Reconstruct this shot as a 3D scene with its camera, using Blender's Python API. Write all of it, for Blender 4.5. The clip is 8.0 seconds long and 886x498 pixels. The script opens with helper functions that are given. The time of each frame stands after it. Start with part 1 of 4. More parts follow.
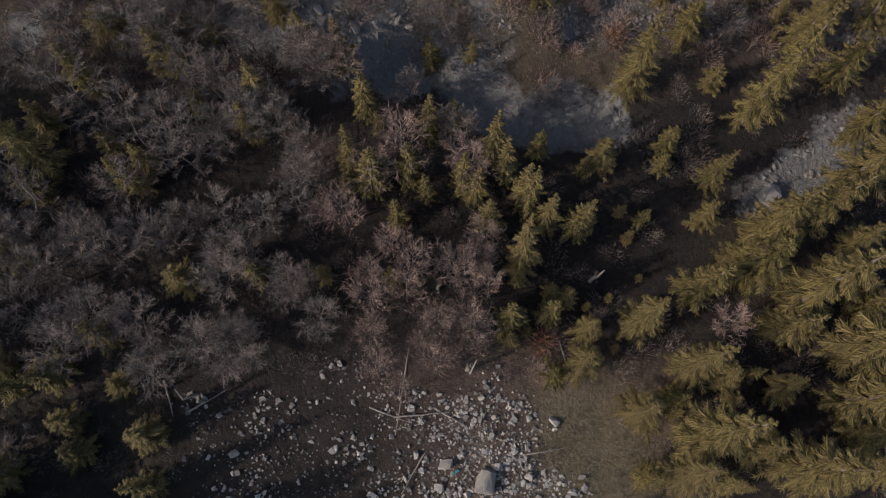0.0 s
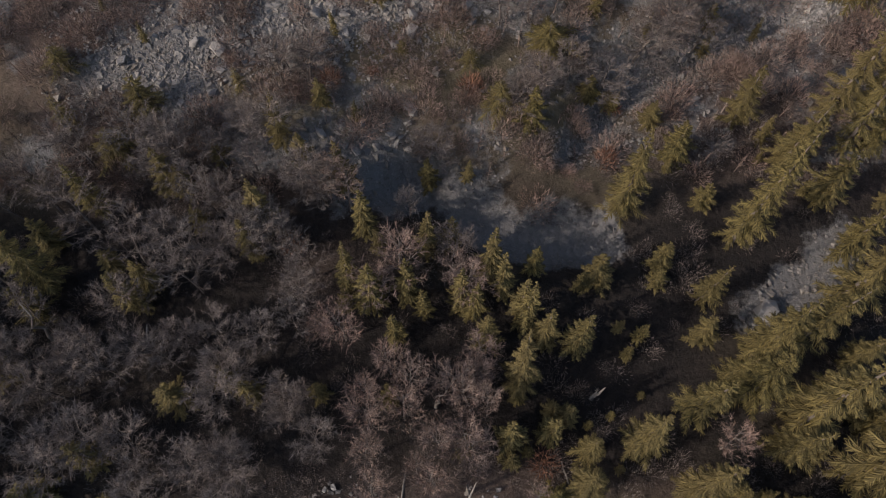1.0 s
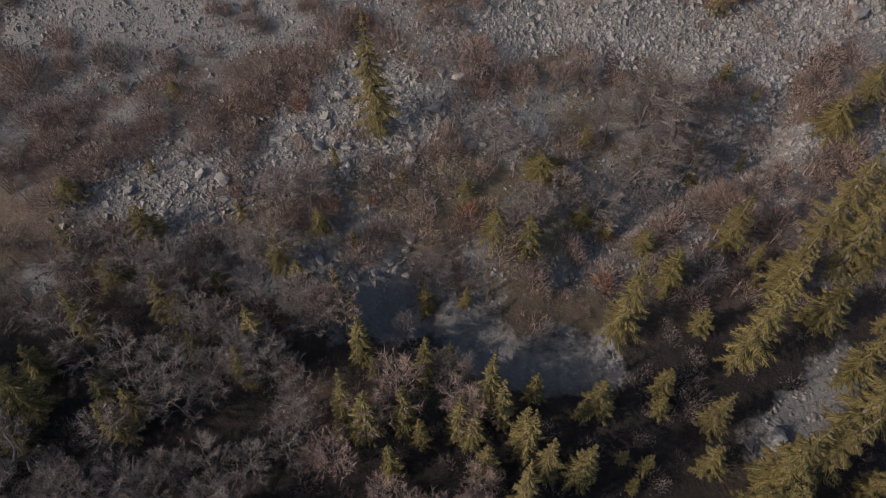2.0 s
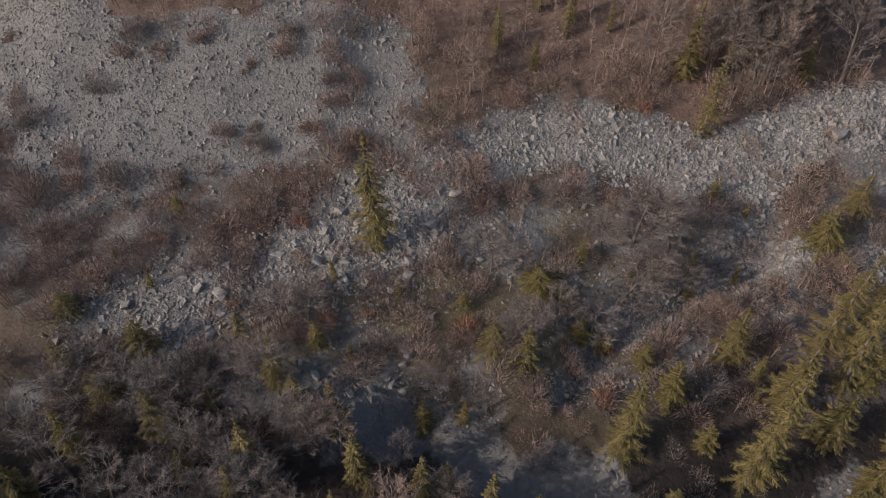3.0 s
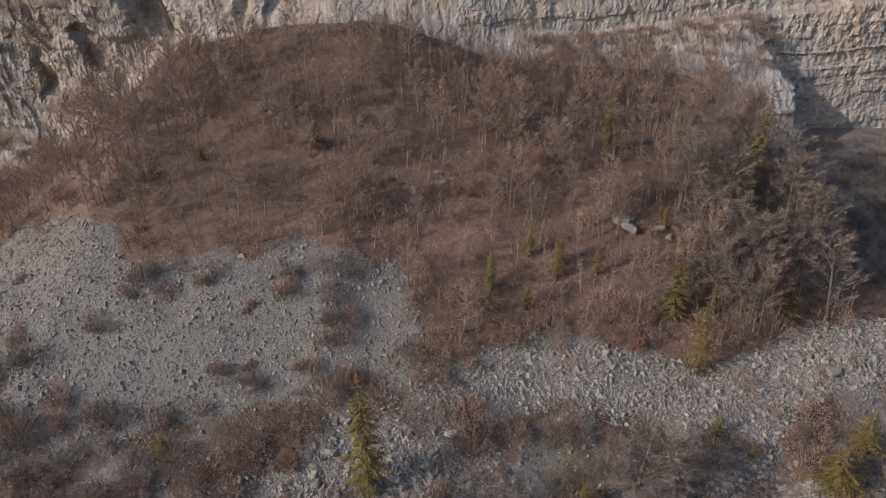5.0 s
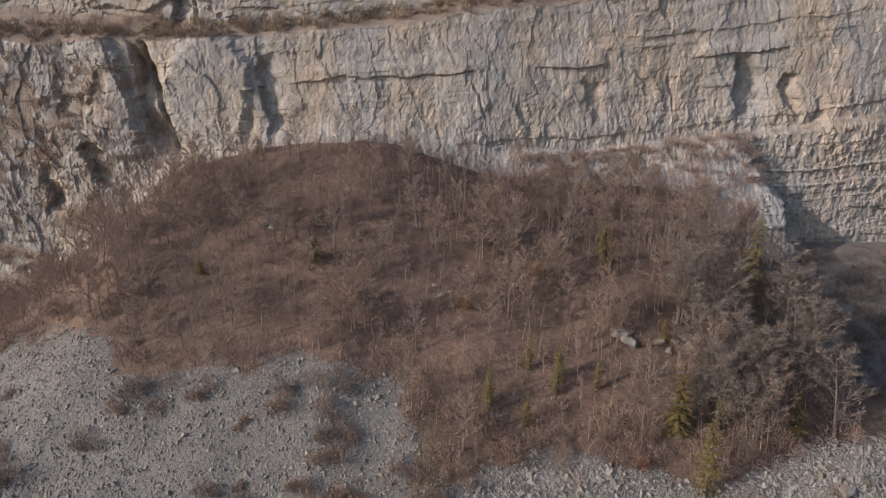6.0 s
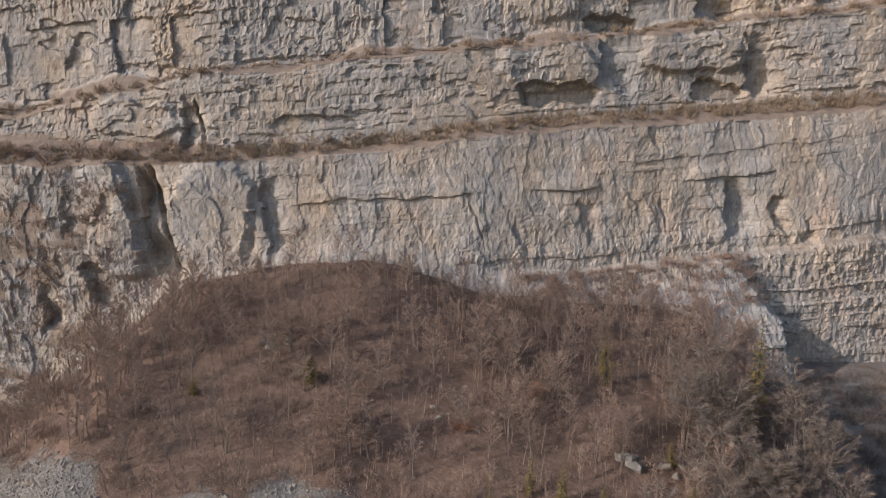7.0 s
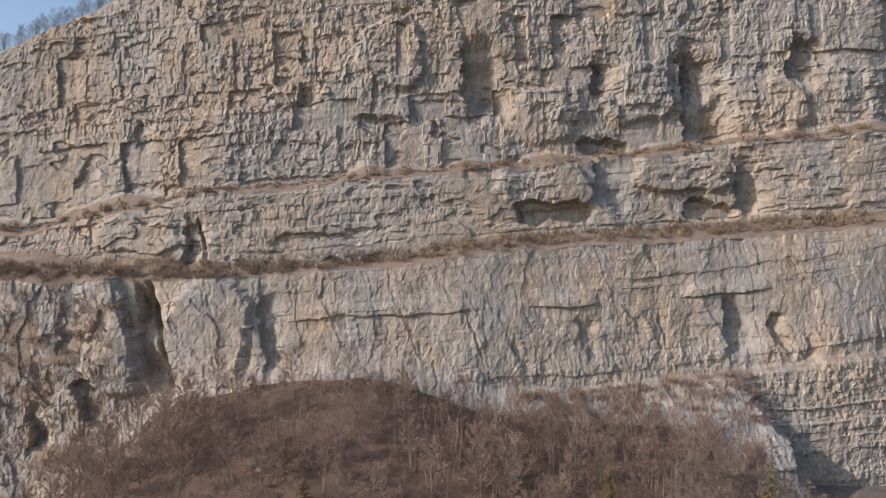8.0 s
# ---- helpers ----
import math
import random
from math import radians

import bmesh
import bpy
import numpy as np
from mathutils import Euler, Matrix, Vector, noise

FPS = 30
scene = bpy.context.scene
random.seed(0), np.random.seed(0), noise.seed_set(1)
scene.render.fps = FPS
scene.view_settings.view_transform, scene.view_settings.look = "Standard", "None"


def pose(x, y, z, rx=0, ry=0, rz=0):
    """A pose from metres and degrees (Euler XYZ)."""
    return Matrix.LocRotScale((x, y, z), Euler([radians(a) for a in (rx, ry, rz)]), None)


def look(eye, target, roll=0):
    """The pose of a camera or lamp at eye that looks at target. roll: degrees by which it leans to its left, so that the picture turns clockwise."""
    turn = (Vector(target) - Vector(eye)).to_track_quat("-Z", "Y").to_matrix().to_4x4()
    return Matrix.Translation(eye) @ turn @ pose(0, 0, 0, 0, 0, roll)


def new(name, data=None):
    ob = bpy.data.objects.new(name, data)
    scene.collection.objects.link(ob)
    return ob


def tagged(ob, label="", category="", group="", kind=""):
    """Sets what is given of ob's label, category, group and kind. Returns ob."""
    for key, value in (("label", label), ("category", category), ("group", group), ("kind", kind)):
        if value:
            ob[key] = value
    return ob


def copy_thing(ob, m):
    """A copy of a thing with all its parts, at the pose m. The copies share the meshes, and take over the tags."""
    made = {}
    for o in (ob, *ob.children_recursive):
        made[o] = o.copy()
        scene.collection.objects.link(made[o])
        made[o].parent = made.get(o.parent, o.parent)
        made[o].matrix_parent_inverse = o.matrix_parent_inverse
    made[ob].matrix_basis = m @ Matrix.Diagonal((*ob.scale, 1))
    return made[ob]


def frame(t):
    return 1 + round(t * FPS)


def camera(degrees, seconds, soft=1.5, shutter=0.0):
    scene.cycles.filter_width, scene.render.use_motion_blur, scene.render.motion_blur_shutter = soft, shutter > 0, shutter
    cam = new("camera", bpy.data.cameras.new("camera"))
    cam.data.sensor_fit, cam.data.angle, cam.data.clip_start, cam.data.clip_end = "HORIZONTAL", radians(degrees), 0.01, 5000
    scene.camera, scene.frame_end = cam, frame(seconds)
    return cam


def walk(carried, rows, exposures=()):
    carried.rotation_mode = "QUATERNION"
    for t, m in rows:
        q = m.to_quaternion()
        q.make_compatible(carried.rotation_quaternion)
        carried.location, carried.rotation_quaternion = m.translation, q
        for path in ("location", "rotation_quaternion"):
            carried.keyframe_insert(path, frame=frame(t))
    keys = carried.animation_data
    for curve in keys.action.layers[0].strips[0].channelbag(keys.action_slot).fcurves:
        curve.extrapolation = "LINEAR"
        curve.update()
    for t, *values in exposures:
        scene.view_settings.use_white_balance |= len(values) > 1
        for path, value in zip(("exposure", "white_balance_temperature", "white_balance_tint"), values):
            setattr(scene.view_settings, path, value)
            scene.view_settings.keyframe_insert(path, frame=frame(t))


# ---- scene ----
# ---- camera: it hovers at one place and tilts up from the ground to the rock wall ----
cam = camera(64.49, 8.0, soft=1.2)
EYE = (0.0, 0.0, 66.0)
TURNS = [
    (0, 16.00, 0.03, 0.03),
    (0.5, 20.54, -0.03, -0.06),
    (1, 25.45, -0.09, -0.16),
    (1.5, 30.15, -0.15, -0.26),
    (1.7, 32.60, -0.17, -0.30),
    (2.8, 42.69, -0.29, -0.52),
    (3, 44.96, -0.31, -0.56),
    (3.5, 49.71, -0.35, -0.66),
    (4, 54.68, -0.39, -0.76),
    (4.5, 59.01, -0.42, -0.86),
    (4.7, 61.18, -0.44, -0.89),
    (5.8, 71.43, -0.49, -1.09),
    (6, 73.42, -0.50, -1.12),
    (6.5, 78.25, -0.52, -1.20),
    (7, 83.13, -0.54, -1.27),
    (7.5, 87.74, -0.56, -1.34),
    (8, 92.62, -0.57, -1.41),
]
EXPOSURES = [(0.0, -0.22, 6250.0, 12.0), (3.0, -0.06, 6250.0, 12.0), (4.5, 0.01, 6280.0, 12.0), (6.5, 0.17, 6320.0, 11.0), (8.0, 0.27, 6350.0, 11.0)]
walk(cam, [(t, pose(*EYE, rx, ry, rz)) for t, rx, ry, rz in TURNS], EXPOSURES)

# ---- light: clear winter day, low sun from behind on the left ----
SUN_HEIGHT, SUN_SIDE = 25.0, -113.0   # degrees above the horizon; compass turn from straight ahead (minus: left)
sky = bpy.data.worlds.new("sky")
sky.use_nodes = True
sky_tex = sky.node_tree.nodes.new("ShaderNodeTexSky")
sky_tex.sky_type, sky_tex.sun_disc = "NISHITA", False
sky_tex.sun_elevation, sky_tex.sun_rotation = radians(SUN_HEIGHT), radians(SUN_SIDE)
sky_tex.dust_density, sky_tex.air_density = 2.0, 1.0
back = sky.node_tree.nodes["Background"]
back.inputs["Strength"].default_value = 0.162
sky.node_tree.links.new(sky_tex.outputs[0], back.inputs["Color"])
scene.world = sky
sun = new("sun", bpy.data.lights.new("sun", "SUN"))
sun.data.energy, sun.data.angle, sun.data.color = 3.3, radians(0.6), (1.0, 0.89, 0.80)
toward = Vector((math.sin(radians(SUN_SIDE)) * math.cos(radians(SUN_HEIGHT)), math.cos(radians(SUN_SIDE)) * math.cos(radians(SUN_HEIGHT)), math.sin(radians(SUN_HEIGHT))))
sun.matrix_world = look(toward * 300, (0, 0, 0))


# ---- materials ----
class Nodes:
    """Short hand for building one material's nodes."""

    def __init__(self, name, rough=0.9):
        self.mat = bpy.data.materials.new(name)
        self.mat.use_nodes = True
        self.tree = self.mat.node_tree
        self.bsdf = self.tree.nodes["Principled BSDF"]
        self.bsdf.inputs["Roughness"].default_value = rough
        self.bsdf.inputs["Specular IOR Level"].default_value = 0.25
        self.coord = self.tree.nodes.new("ShaderNodeTexCoord").outputs["Object"]

    def link(self, a, b):
        self.tree.links.new(a, b)

    def noise(self, scale, detail=5.0, rough=0.6, stretch=(1, 1, 1), where=None):
        m = self.tree.nodes.new("ShaderNodeMapping")
        m.inputs["Scale"].default_value = stretch
        self.link(where or self.coord, m.inputs["Vector"])
        n = self.tree.nodes.new("ShaderNodeTexNoise")
        n.inputs["Scale"].default_value, n.inputs["Detail"].default_value, n.inputs["Roughness"].default_value = scale, detail, rough
        self.link(m.outputs[0], n.inputs["Vector"])
        return n.outputs["Fac"]

    def cells(self, scale, feature="F1", stretch=(1, 1, 1)):
        m = self.tree.nodes.new("ShaderNodeMapping")
        m.inputs["Scale"].default_value = stretch
        self.link(self.coord, m.inputs["Vector"])
        n = self.tree.nodes.new("ShaderNodeTexVoronoi")
        n.feature = feature
        n.inputs["Scale"].default_value = scale
        self.link(m.outputs[0], n.inputs["Vector"])
        return n

    def ramp(self, fac, stops):
        r = self.tree.nodes.new("ShaderNodeValToRGB")
        while len(r.color_ramp.elements) < len(stops):
            r.color_ramp.elements.new(0.5)
        for e, (at, c) in zip(r.color_ramp.elements, stops):
            e.position, e.color = at, ((c, c, c, 1) if isinstance(c, (int, float)) else (*c, 1))
        self.link(fac, r.inputs[0])
        return r.outputs[0]

    def mix(self, fac, a, b, how="MIX"):
        n = self.tree.nodes.new("ShaderNodeMix")
        n.data_type, n.blend_type = "RGBA", how
        for value, socket in ((fac, n.inputs[0]), (a, n.inputs[6]), (b, n.inputs[7])):
            if isinstance(value, (int, float)):
                socket.default_value = value
            elif isinstance(value, tuple):
                socket.default_value = (*value, 1)
            else:
                self.link(value, socket)
        return n.outputs[2]

    def maths(self, how, a, b):
        n = self.tree.nodes.new("ShaderNodeMath")
        n.operation = how
        for value, socket in ((a, n.inputs[0]), (b, n.inputs[1])):
            if isinstance(value, (int, float)):
                socket.default_value = value
            else:
                self.link(value, socket)
        return n.outputs[0]

    def attribute(self, name):
        n = self.tree.nodes.new("ShaderNodeAttribute")
        n.attribute_name = name
        return n.outputs["Fac"]

    def object_random(self):
        return self.tree.nodes.new("ShaderNodeObjectInfo").outputs["Random"]

    def island_random(self):
        return self.tree.nodes.new("ShaderNodeNewGeometry").outputs["Random Per Island"]

    def done(self, colour, bump=None, distance=0.1, strength=0.6):
        self.link(colour, self.bsdf.inputs["Base Color"])
        if bump is not None:
            b = self.tree.nodes.new("ShaderNodeBump")
            b.inputs["Strength"].default_value, b.inputs["Distance"].default_value = strength, distance
            self.link(bump, b.inputs["Height"])
            self.link(b.outputs[0], self.bsdf.inputs["Normal"])
        return self.mat


def ground_material():
    n = Nodes("slope_ground", 0.95)
    litter = n.ramp(n.noise(0.35, 8, 0.7), [(0.25, (0.045, 0.034, 0.028)), (0.5, (0.10, 0.071, 0.055)), (0.75, (0.16, 0.116, 0.089))])
    speckle = n.ramp(n.noise(3.2, 4, 0.8), [(0.3, 0.55), (0.7, 1.35)])
    litter = n.mix(1.0, litter, speckle, "MULTIPLY")
    leaves = n.ramp(n.noise(0.9, 8, 0.78), [(0.28, (0.075, 0.048, 0.037)), (0.5, (0.15, 0.099, 0.075)), (0.72, (0.24, 0.168, 0.129))])
    litter = n.mix(n.attribute("leaves"), litter, leaves)
    grass = n.ramp(n.noise(1.1, 6, 0.75), [(0.3, (0.08, 0.068, 0.035)), (0.7, (0.19, 0.155, 0.095))])
    litter = n.mix(n.attribute("grass"), litter, grass)
    # dark forest humus, with the deep shade under the trees painted in
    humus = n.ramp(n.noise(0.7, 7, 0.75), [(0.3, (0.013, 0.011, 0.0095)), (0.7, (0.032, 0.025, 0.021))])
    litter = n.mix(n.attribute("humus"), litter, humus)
    cell = n.cells(2.4)
    chips = n.mix(0.45, cell.outputs["Color"], (0.5, 0.5, 0.5))
    chips = n.mix(1.0, chips, (0.62, 0.60, 0.57), "MULTIPLY")
    grit = n.ramp(n.noise(0.22, 7, 0.7), [(0.3, (0.10, 0.094, 0.088)), (0.7, (0.22, 0.206, 0.189))])
    rock = n.mix(0.55, grit, n.ramp(chips, [(0.1, (0.125, 0.117, 0.109)), (0.6, (0.27, 0.25, 0.228))]))
    edge = n.maths("ADD", n.attribute("scree"), n.maths("MULTIPLY", n.maths("SUBTRACT", n.noise(0.5, 8, 0.78), 0.5), 1.9))
    colour = n.mix(n.ramp(edge, [(0.30, 0.0), (0.66, 1.0)]), litter, rock)
    height = n.maths("ADD", n.noise(2.5, 6, 0.75), n.maths("MULTIPLY", cell.outputs["Distance"], -0.3))
    return n.done(colour, height, 0.3, 0.65)


def cliff_material():
    n = Nodes("limestone_wall", 0.92)
    broad = n.noise(0.06, 8, 0.7, (1, 1, 0.6))
    streak = n.noise(0.6, 9, 0.75, (1.0, 1.0, 0.22))
    band = n.noise(0.3, 8, 0.72, (0.14, 0.14, 1.8))
    grey = n.ramp(streak, [(0.28, (0.212, 0.203, 0.197)), (0.5, (0.275, 0.260, 0.246)), (0.72, (0.325, 0.307, 0.288))])
    warm = n.ramp(streak, [(0.28, (0.245, 0.205, 0.165)), (0.5, (0.325, 0.272, 0.220)), (0.72, (0.385, 0.330, 0.272))])
    colour = n.mix(n.ramp(broad, [(0.44, 0.0), (0.60, 1.0)]), grey, warm)
    rosy = n.ramp(n.noise(0.11, 7, 0.7, (1, 1, 0.5)), [(0.56, 0.0), (0.68, 0.75)])
    colour = n.mix(rosy, colour, (0.36, 0.278, 0.228))
    colour = n.mix(1.0, colour, n.ramp(band, [(0.3, (0.83, 0.83, 0.84)), (0.7, (1.1, 1.09, 1.07))]), "MULTIPLY")
    chips = n.cells(1.9, "F1", (1.0, 1.0, 0.55))
    colour = n.mix(1.0, colour, n.ramp(chips.outputs["Color"], [(0.15, 0.86), (0.85, 1.14)]), "MULTIPLY")
    colour = n.mix(1.0, colour, n.ramp(n.noise(3.4, 8, 0.82, (1, 1, 0.5)), [(0.3, 0.76), (0.7, 1.2)]), "MULTIPLY")
    wash = n.ramp(n.noise(0.35, 8, 0.78, (1.4, 1.4, 0.12)), [(0.57, 0.0), (0.70, 0.55)])
    colour = n.mix(wash, colour, (0.20, 0.197, 0.195))
    dark = n.ramp(n.noise(0.16, 8, 0.74, (1, 1, 0.35)), [(0.56, 0.0), (0.72, 0.55)])
    colour = n.mix(dark, colour, (0.185, 0.178, 0.170))
    turf = n.ramp(n.noise(0.9, 7, 0.75), [(0.3, (0.125, 0.094, 0.075)), (0.7, (0.235, 0.182, 0.142))])
    edge = n.maths("ADD", n.attribute("turf"), n.maths("MULTIPLY", n.maths("SUBTRACT", n.noise(0.55, 8, 0.8), 0.5), 2.2))
    colour = n.mix(n.ramp(edge, [(0.4, 0.0), (0.85, 0.92)]), colour, turf)
    height = n.maths("ADD", n.noise(3.0, 9, 0.85, (1, 1, 0.6)), n.maths("MULTIPLY", n.noise(1.8, 7, 0.8, (0.3, 0.3, 1.7)), 0.5))
    height = n.maths("ADD", height, n.maths("MULTIPLY", n.noise(2.2, 7, 0.8, (1.3, 1.3, 0.2)), 0.6))
    height = n.maths("ADD", height, n.maths("MULTIPLY", chips.outputs["Distance"], -0.35))
    return n.done(n.mix(1.0, colour, (1.06, 1.06, 1.075), "MULTIPLY"), height, 0.3, 0.42)


def stone_material(name, dark, pale):
    n = Nodes(name, 0.9)
    base = n.mix(n.island_random(), dark, pale)
    base = n.mix(0.35, base, n.mix(n.object_random(), dark, pale))
    grain = n.ramp(n.noise(2.6, 7, 0.75), [(0.25, 0.72), (0.75, 1.18)])
    stain = n.ramp(n.noise(0.6, 5, 0.7), [(0.5, (1, 1, 1)), (0.75, (0.72, 0.66, 0.56))])
    colour = n.mix(1.0, n.mix(1.0, base, grain, "MULTIPLY"), stain, "MULTIPLY")
    return n.done(colour, n.noise(3.5, 7, 0.75), 0.12, 0.8)


def twig_material(name, low, high, shift):
    n = Nodes(name, 0.9)
    base = n.mix(n.island_random(), low, high)
    base = n.mix(n.maths("MULTIPLY", n.object_random(), 0.5), base, shift)
    place = n.tree.nodes.new("ShaderNodeNewGeometry").outputs["Position"]
    base = n.mix(n.ramp(n.noise(0.16, 3, 0.6, where=place), [(0.38, 0.0), (0.62, 0.7)]), base, shift)
    return n.done(n.mix(1.0, base, n.ramp(n.noise(0.9, 4, 0.7, where=place), [(0.32, 0.66), (0.68, 1.3)]), "MULTIPLY"))


def needle_material(name, low, high, shift):
    n = Nodes(name, 0.75)
    base = n.mix(n.island_random(), low, high)
    base = n.mix(n.maths("MULTIPLY", n.object_random(), 0.6), base, shift)
    return n.done(n.mix(1.0, base, n.ramp(n.noise(1.3, 4, 0.7), [(0.3, 0.65), (0.7, 1.3)]), "MULTIPLY"))


def bark_material(name, low, high):
    n = Nodes(name, 0.95)
    return n.done(n.ramp(n.noise(3.0, 6, 0.7, (1, 1, 0.25)), [(0.3, low), (0.7, high)]), n.noise(8, 5, 0.7, (1, 1, 0.2)), 0.03, 0.8)


M_GROUND, M_CLIFF = ground_material(), cliff_material()
M_STONE = stone_material("grey_limestone", (0.125, 0.113, 0.101), (0.325, 0.293, 0.258))
M_BOULDER = stone_material("pale_limestone", (0.17, 0.157, 0.143), (0.35, 0.32, 0.287))
# brighter copy of pale_limestone: sunlight painted into the stones of the near rubble
M_SUNLIT_STONE = stone_material("fresh_limestone", (0.22, 0.20, 0.175), (0.52, 0.47, 0.41))
M_SPRUCE = needle_material("spruce_needles", (0.040, 0.034, 0.012), (0.215, 0.165, 0.055), (0.140, 0.104, 0.043))
M_TWIG_GREY = twig_material("grey_twigs", (0.09, 0.078, 0.071), (0.25, 0.214, 0.191), (0.185, 0.143, 0.117))
M_TWIG_BROWN = twig_material("brown_twigs", (0.175, 0.116, 0.091), (0.335, 0.226, 0.178), (0.235, 0.178, 0.146))
M_TWIG_PALE = twig_material("pale_grey_twigs", (0.11, 0.082, 0.068), (0.31, 0.245, 0.205), (0.20, 0.138, 0.108))
M_BARK_PALE = bark_material("pale_grey_bark", (0.11, 0.09, 0.078), (0.24, 0.205, 0.18))
M_RUST = twig_material("rust_leaves", (0.16, 0.075, 0.045), (0.34, 0.17, 0.10), (0.24, 0.13, 0.085))
M_BARK = bark_material("grey_brown_bark", (0.07, 0.055, 0.045), (0.20, 0.165, 0.14))
M_DEADWOOD = bark_material("bleached_dead_wood", (0.17, 0.145, 0.12), (0.36, 0.315, 0.265))
M_TURF = twig_material("dry_ledge_grass", (0.17, 0.115, 0.08), (0.34, 0.25, 0.18), (0.24, 0.19, 0.14))


# ---- meshes from numbers ----
def mesh_of(name, verts, faces, material, soft_shade=False):
    me = bpy.data.meshes.new(name)
    verts = np.asarray(verts, dtype=np.float32)
    faces = np.asarray(faces, dtype=np.int32)
    count, sides = faces.shape
    me.vertices.add(len(verts))
    me.vertices.foreach_set("co", verts.ravel())
    me.loops.add(count * sides)
    me.loops.foreach_set("vertex_index", faces.ravel())
    me.polygons.add(count)
    me.polygons.foreach_set("loop_start", np.arange(count, dtype=np.int32) * sides)
    me.polygons.foreach_set("use_smooth", np.full(count, soft_shade))
    me.materials.append(material)
    me.update(calc_edges=True)
    return me


def give(me, name, values):
    me.attributes.new(name, "FLOAT", "POINT").data.foreach_set("value", np.asarray(values, dtype=np.float32).ravel())


def grid_faces(rows, cols):
    i = np.arange((rows - 1) * cols).reshape(rows - 1, cols)[:, :-1].ravel()
    return np.stack([i, i + 1, i + cols + 1, i + cols], 1)


def part(name, me, parent, label=""):
    ob = new(name, me)
    ob.parent = parent
    if label:
        ob["label"] = label
    return ob


# ---- the lie of the land ----
def hash2(i, j, seed):
    h = (i.astype(np.int64) * 374761393 + j.astype(np.int64) * 668265263 + seed * 1442695041) & 0x7FFFFFFF
    h = ((h ^ (h >> 13)) * 1274126177) & 0x7FFFFFFF
    return ((h ^ (h >> 16)) & 0xFFFFF) / float(0xFFFFF)


def vnoise(x, y, seed=0):
    x, y = np.asarray(x, float), np.asarray(y, float)
    i, j = np.floor(x), np.floor(y)
    u, v = x - i, y - j
    u, v = u * u * (3 - 2 * u), v * v * (3 - 2 * v)
    a, b = hash2(i, j, seed), hash2(i + 1, j, seed)
    c, d = hash2(i, j + 1, seed), hash2(i + 1, j + 1, seed)
    return (a + (b - a) * u) * (1 - v) + (c + (d - c) * u) * v


def fbm(x, y, seed=0, octaves=4):
    total, amp, norm = 0.0, 1.0, 0.0
    for k in range(octaves):
        total = total + amp * (vnoise(x * 2 ** k, y * 2 ** k, seed + 17 * k) - 0.5)
        norm += amp
        amp *= 0.5
    return total / norm * 2


def smooth(a, b, x):
    t = np.clip((x - a) / (b - a), 0, 1)
    return t * t * (3 - 2 * t)


PROFILE_Y = (-1600, -400, -120, -40, 0, 20, 40, 60, 80, 100, 115, 128, 142, 2600)
PROFILE_Z = (-200, -75, -26, -6, 0, 2.5, 8, 17, 29, 40.5, 46, 49, 50, 50)


def rim_height(x):
    return np.interp(x, (-400, -150, -90, -67, -45, -15, 60, 400), (86, 99, 116, 125.5, 128.5, 134, 138, 142))


def cliff_line(x):
    """How far ahead the foot of the rock wall stands at x."""
    x = np.asarray(x, float)
    back = np.where(x < -110, (-110 - x) * 0.5, 0) + np.where(x > 95, (x - 95) * 0.25, 0)
    return 127 + np.minimum(back, 260) + 0.0007 * np.clip(x, -110, 95) ** 2 - 4 * smooth(48, 92, x)


def profile(y):
    y = np.asarray(y, float)
    return sum(np.interp(y + d, PROFILE_Y, PROFILE_Z) for d in (-6, -3, 0, 3, 6)) / 5


# outlines of bare stone on the slope, x and y
SCREE_WEST = [
    (-61.9, 92), (-56.4, 95), (-43.3, 84.1), (-38.4, 79.7), (-24.4, 77.1), (-18.3, 78.7), (-8.6, 77.7), (-4.4, 76.9),
    (-0.2, 71.4), (-1.2, 63.3), (-7.8, 63.3), (-14, 62), (-27, 61.3), (-32.1, 59.5), (-41.7, 55.2), (-46.8, 59.1),
    (-49.5, 65.8), (-58.9, 73.1), (-70.7, 93),
]
SCREE_EAST = [
    (-1.5, 65.5), (6.2, 64.9), (8.9, 66.8), (15.5, 67.8), (27.9, 66.3), (34.2, 65.3), (38.3, 68.2), (47.8, 71.8),
    (58.2, 73), (56.1, 65), (43.2, 62.5), (38.4, 59.4), (37.9, 54.3), (49.9, 53.7), (48.9, 51), (39.2, 51),
    (32, 48.8), (24.2, 46.7), (24.4, 50.4), (31.3, 56.3), (30.2, 59.3), (22.2, 59.6), (8.5, 60.9), (-0.2, 61),
]
ROCKS = [
    (-18.8, 52.5), (-14.4, 55.2), (-8.9, 60.3), (-3.9, 59.4), (2.2, 57.5), (3.8, 52.9), (-0.2, 49.7), (-9.1, 48.2),
    (-17.3, 47),
]
ROCKS_WEST = [
    (-25.6, 49.6), (-20.5, 50.2), (-21.2, 47.3), (-24.5, 43.1), (-34.3, 44.4), (-37.7, 47.4), (-32.9, 48.6),
]
GULLY = [
    (12.4, 37.5), (15.3, 43.8), (16.8, 47.2), (24.1, 49.3), (27.8, 52.9), (37.7, 56.5), (36, 49.4), (27.8, 47),
    (22.1, 44.2), (15.9, 39.6),
]
ROCKS_HIGH = [
    (-4.8, 56.7), (5.1, 58.8), (6.8, 55.6), (-1.7, 53.6),
]
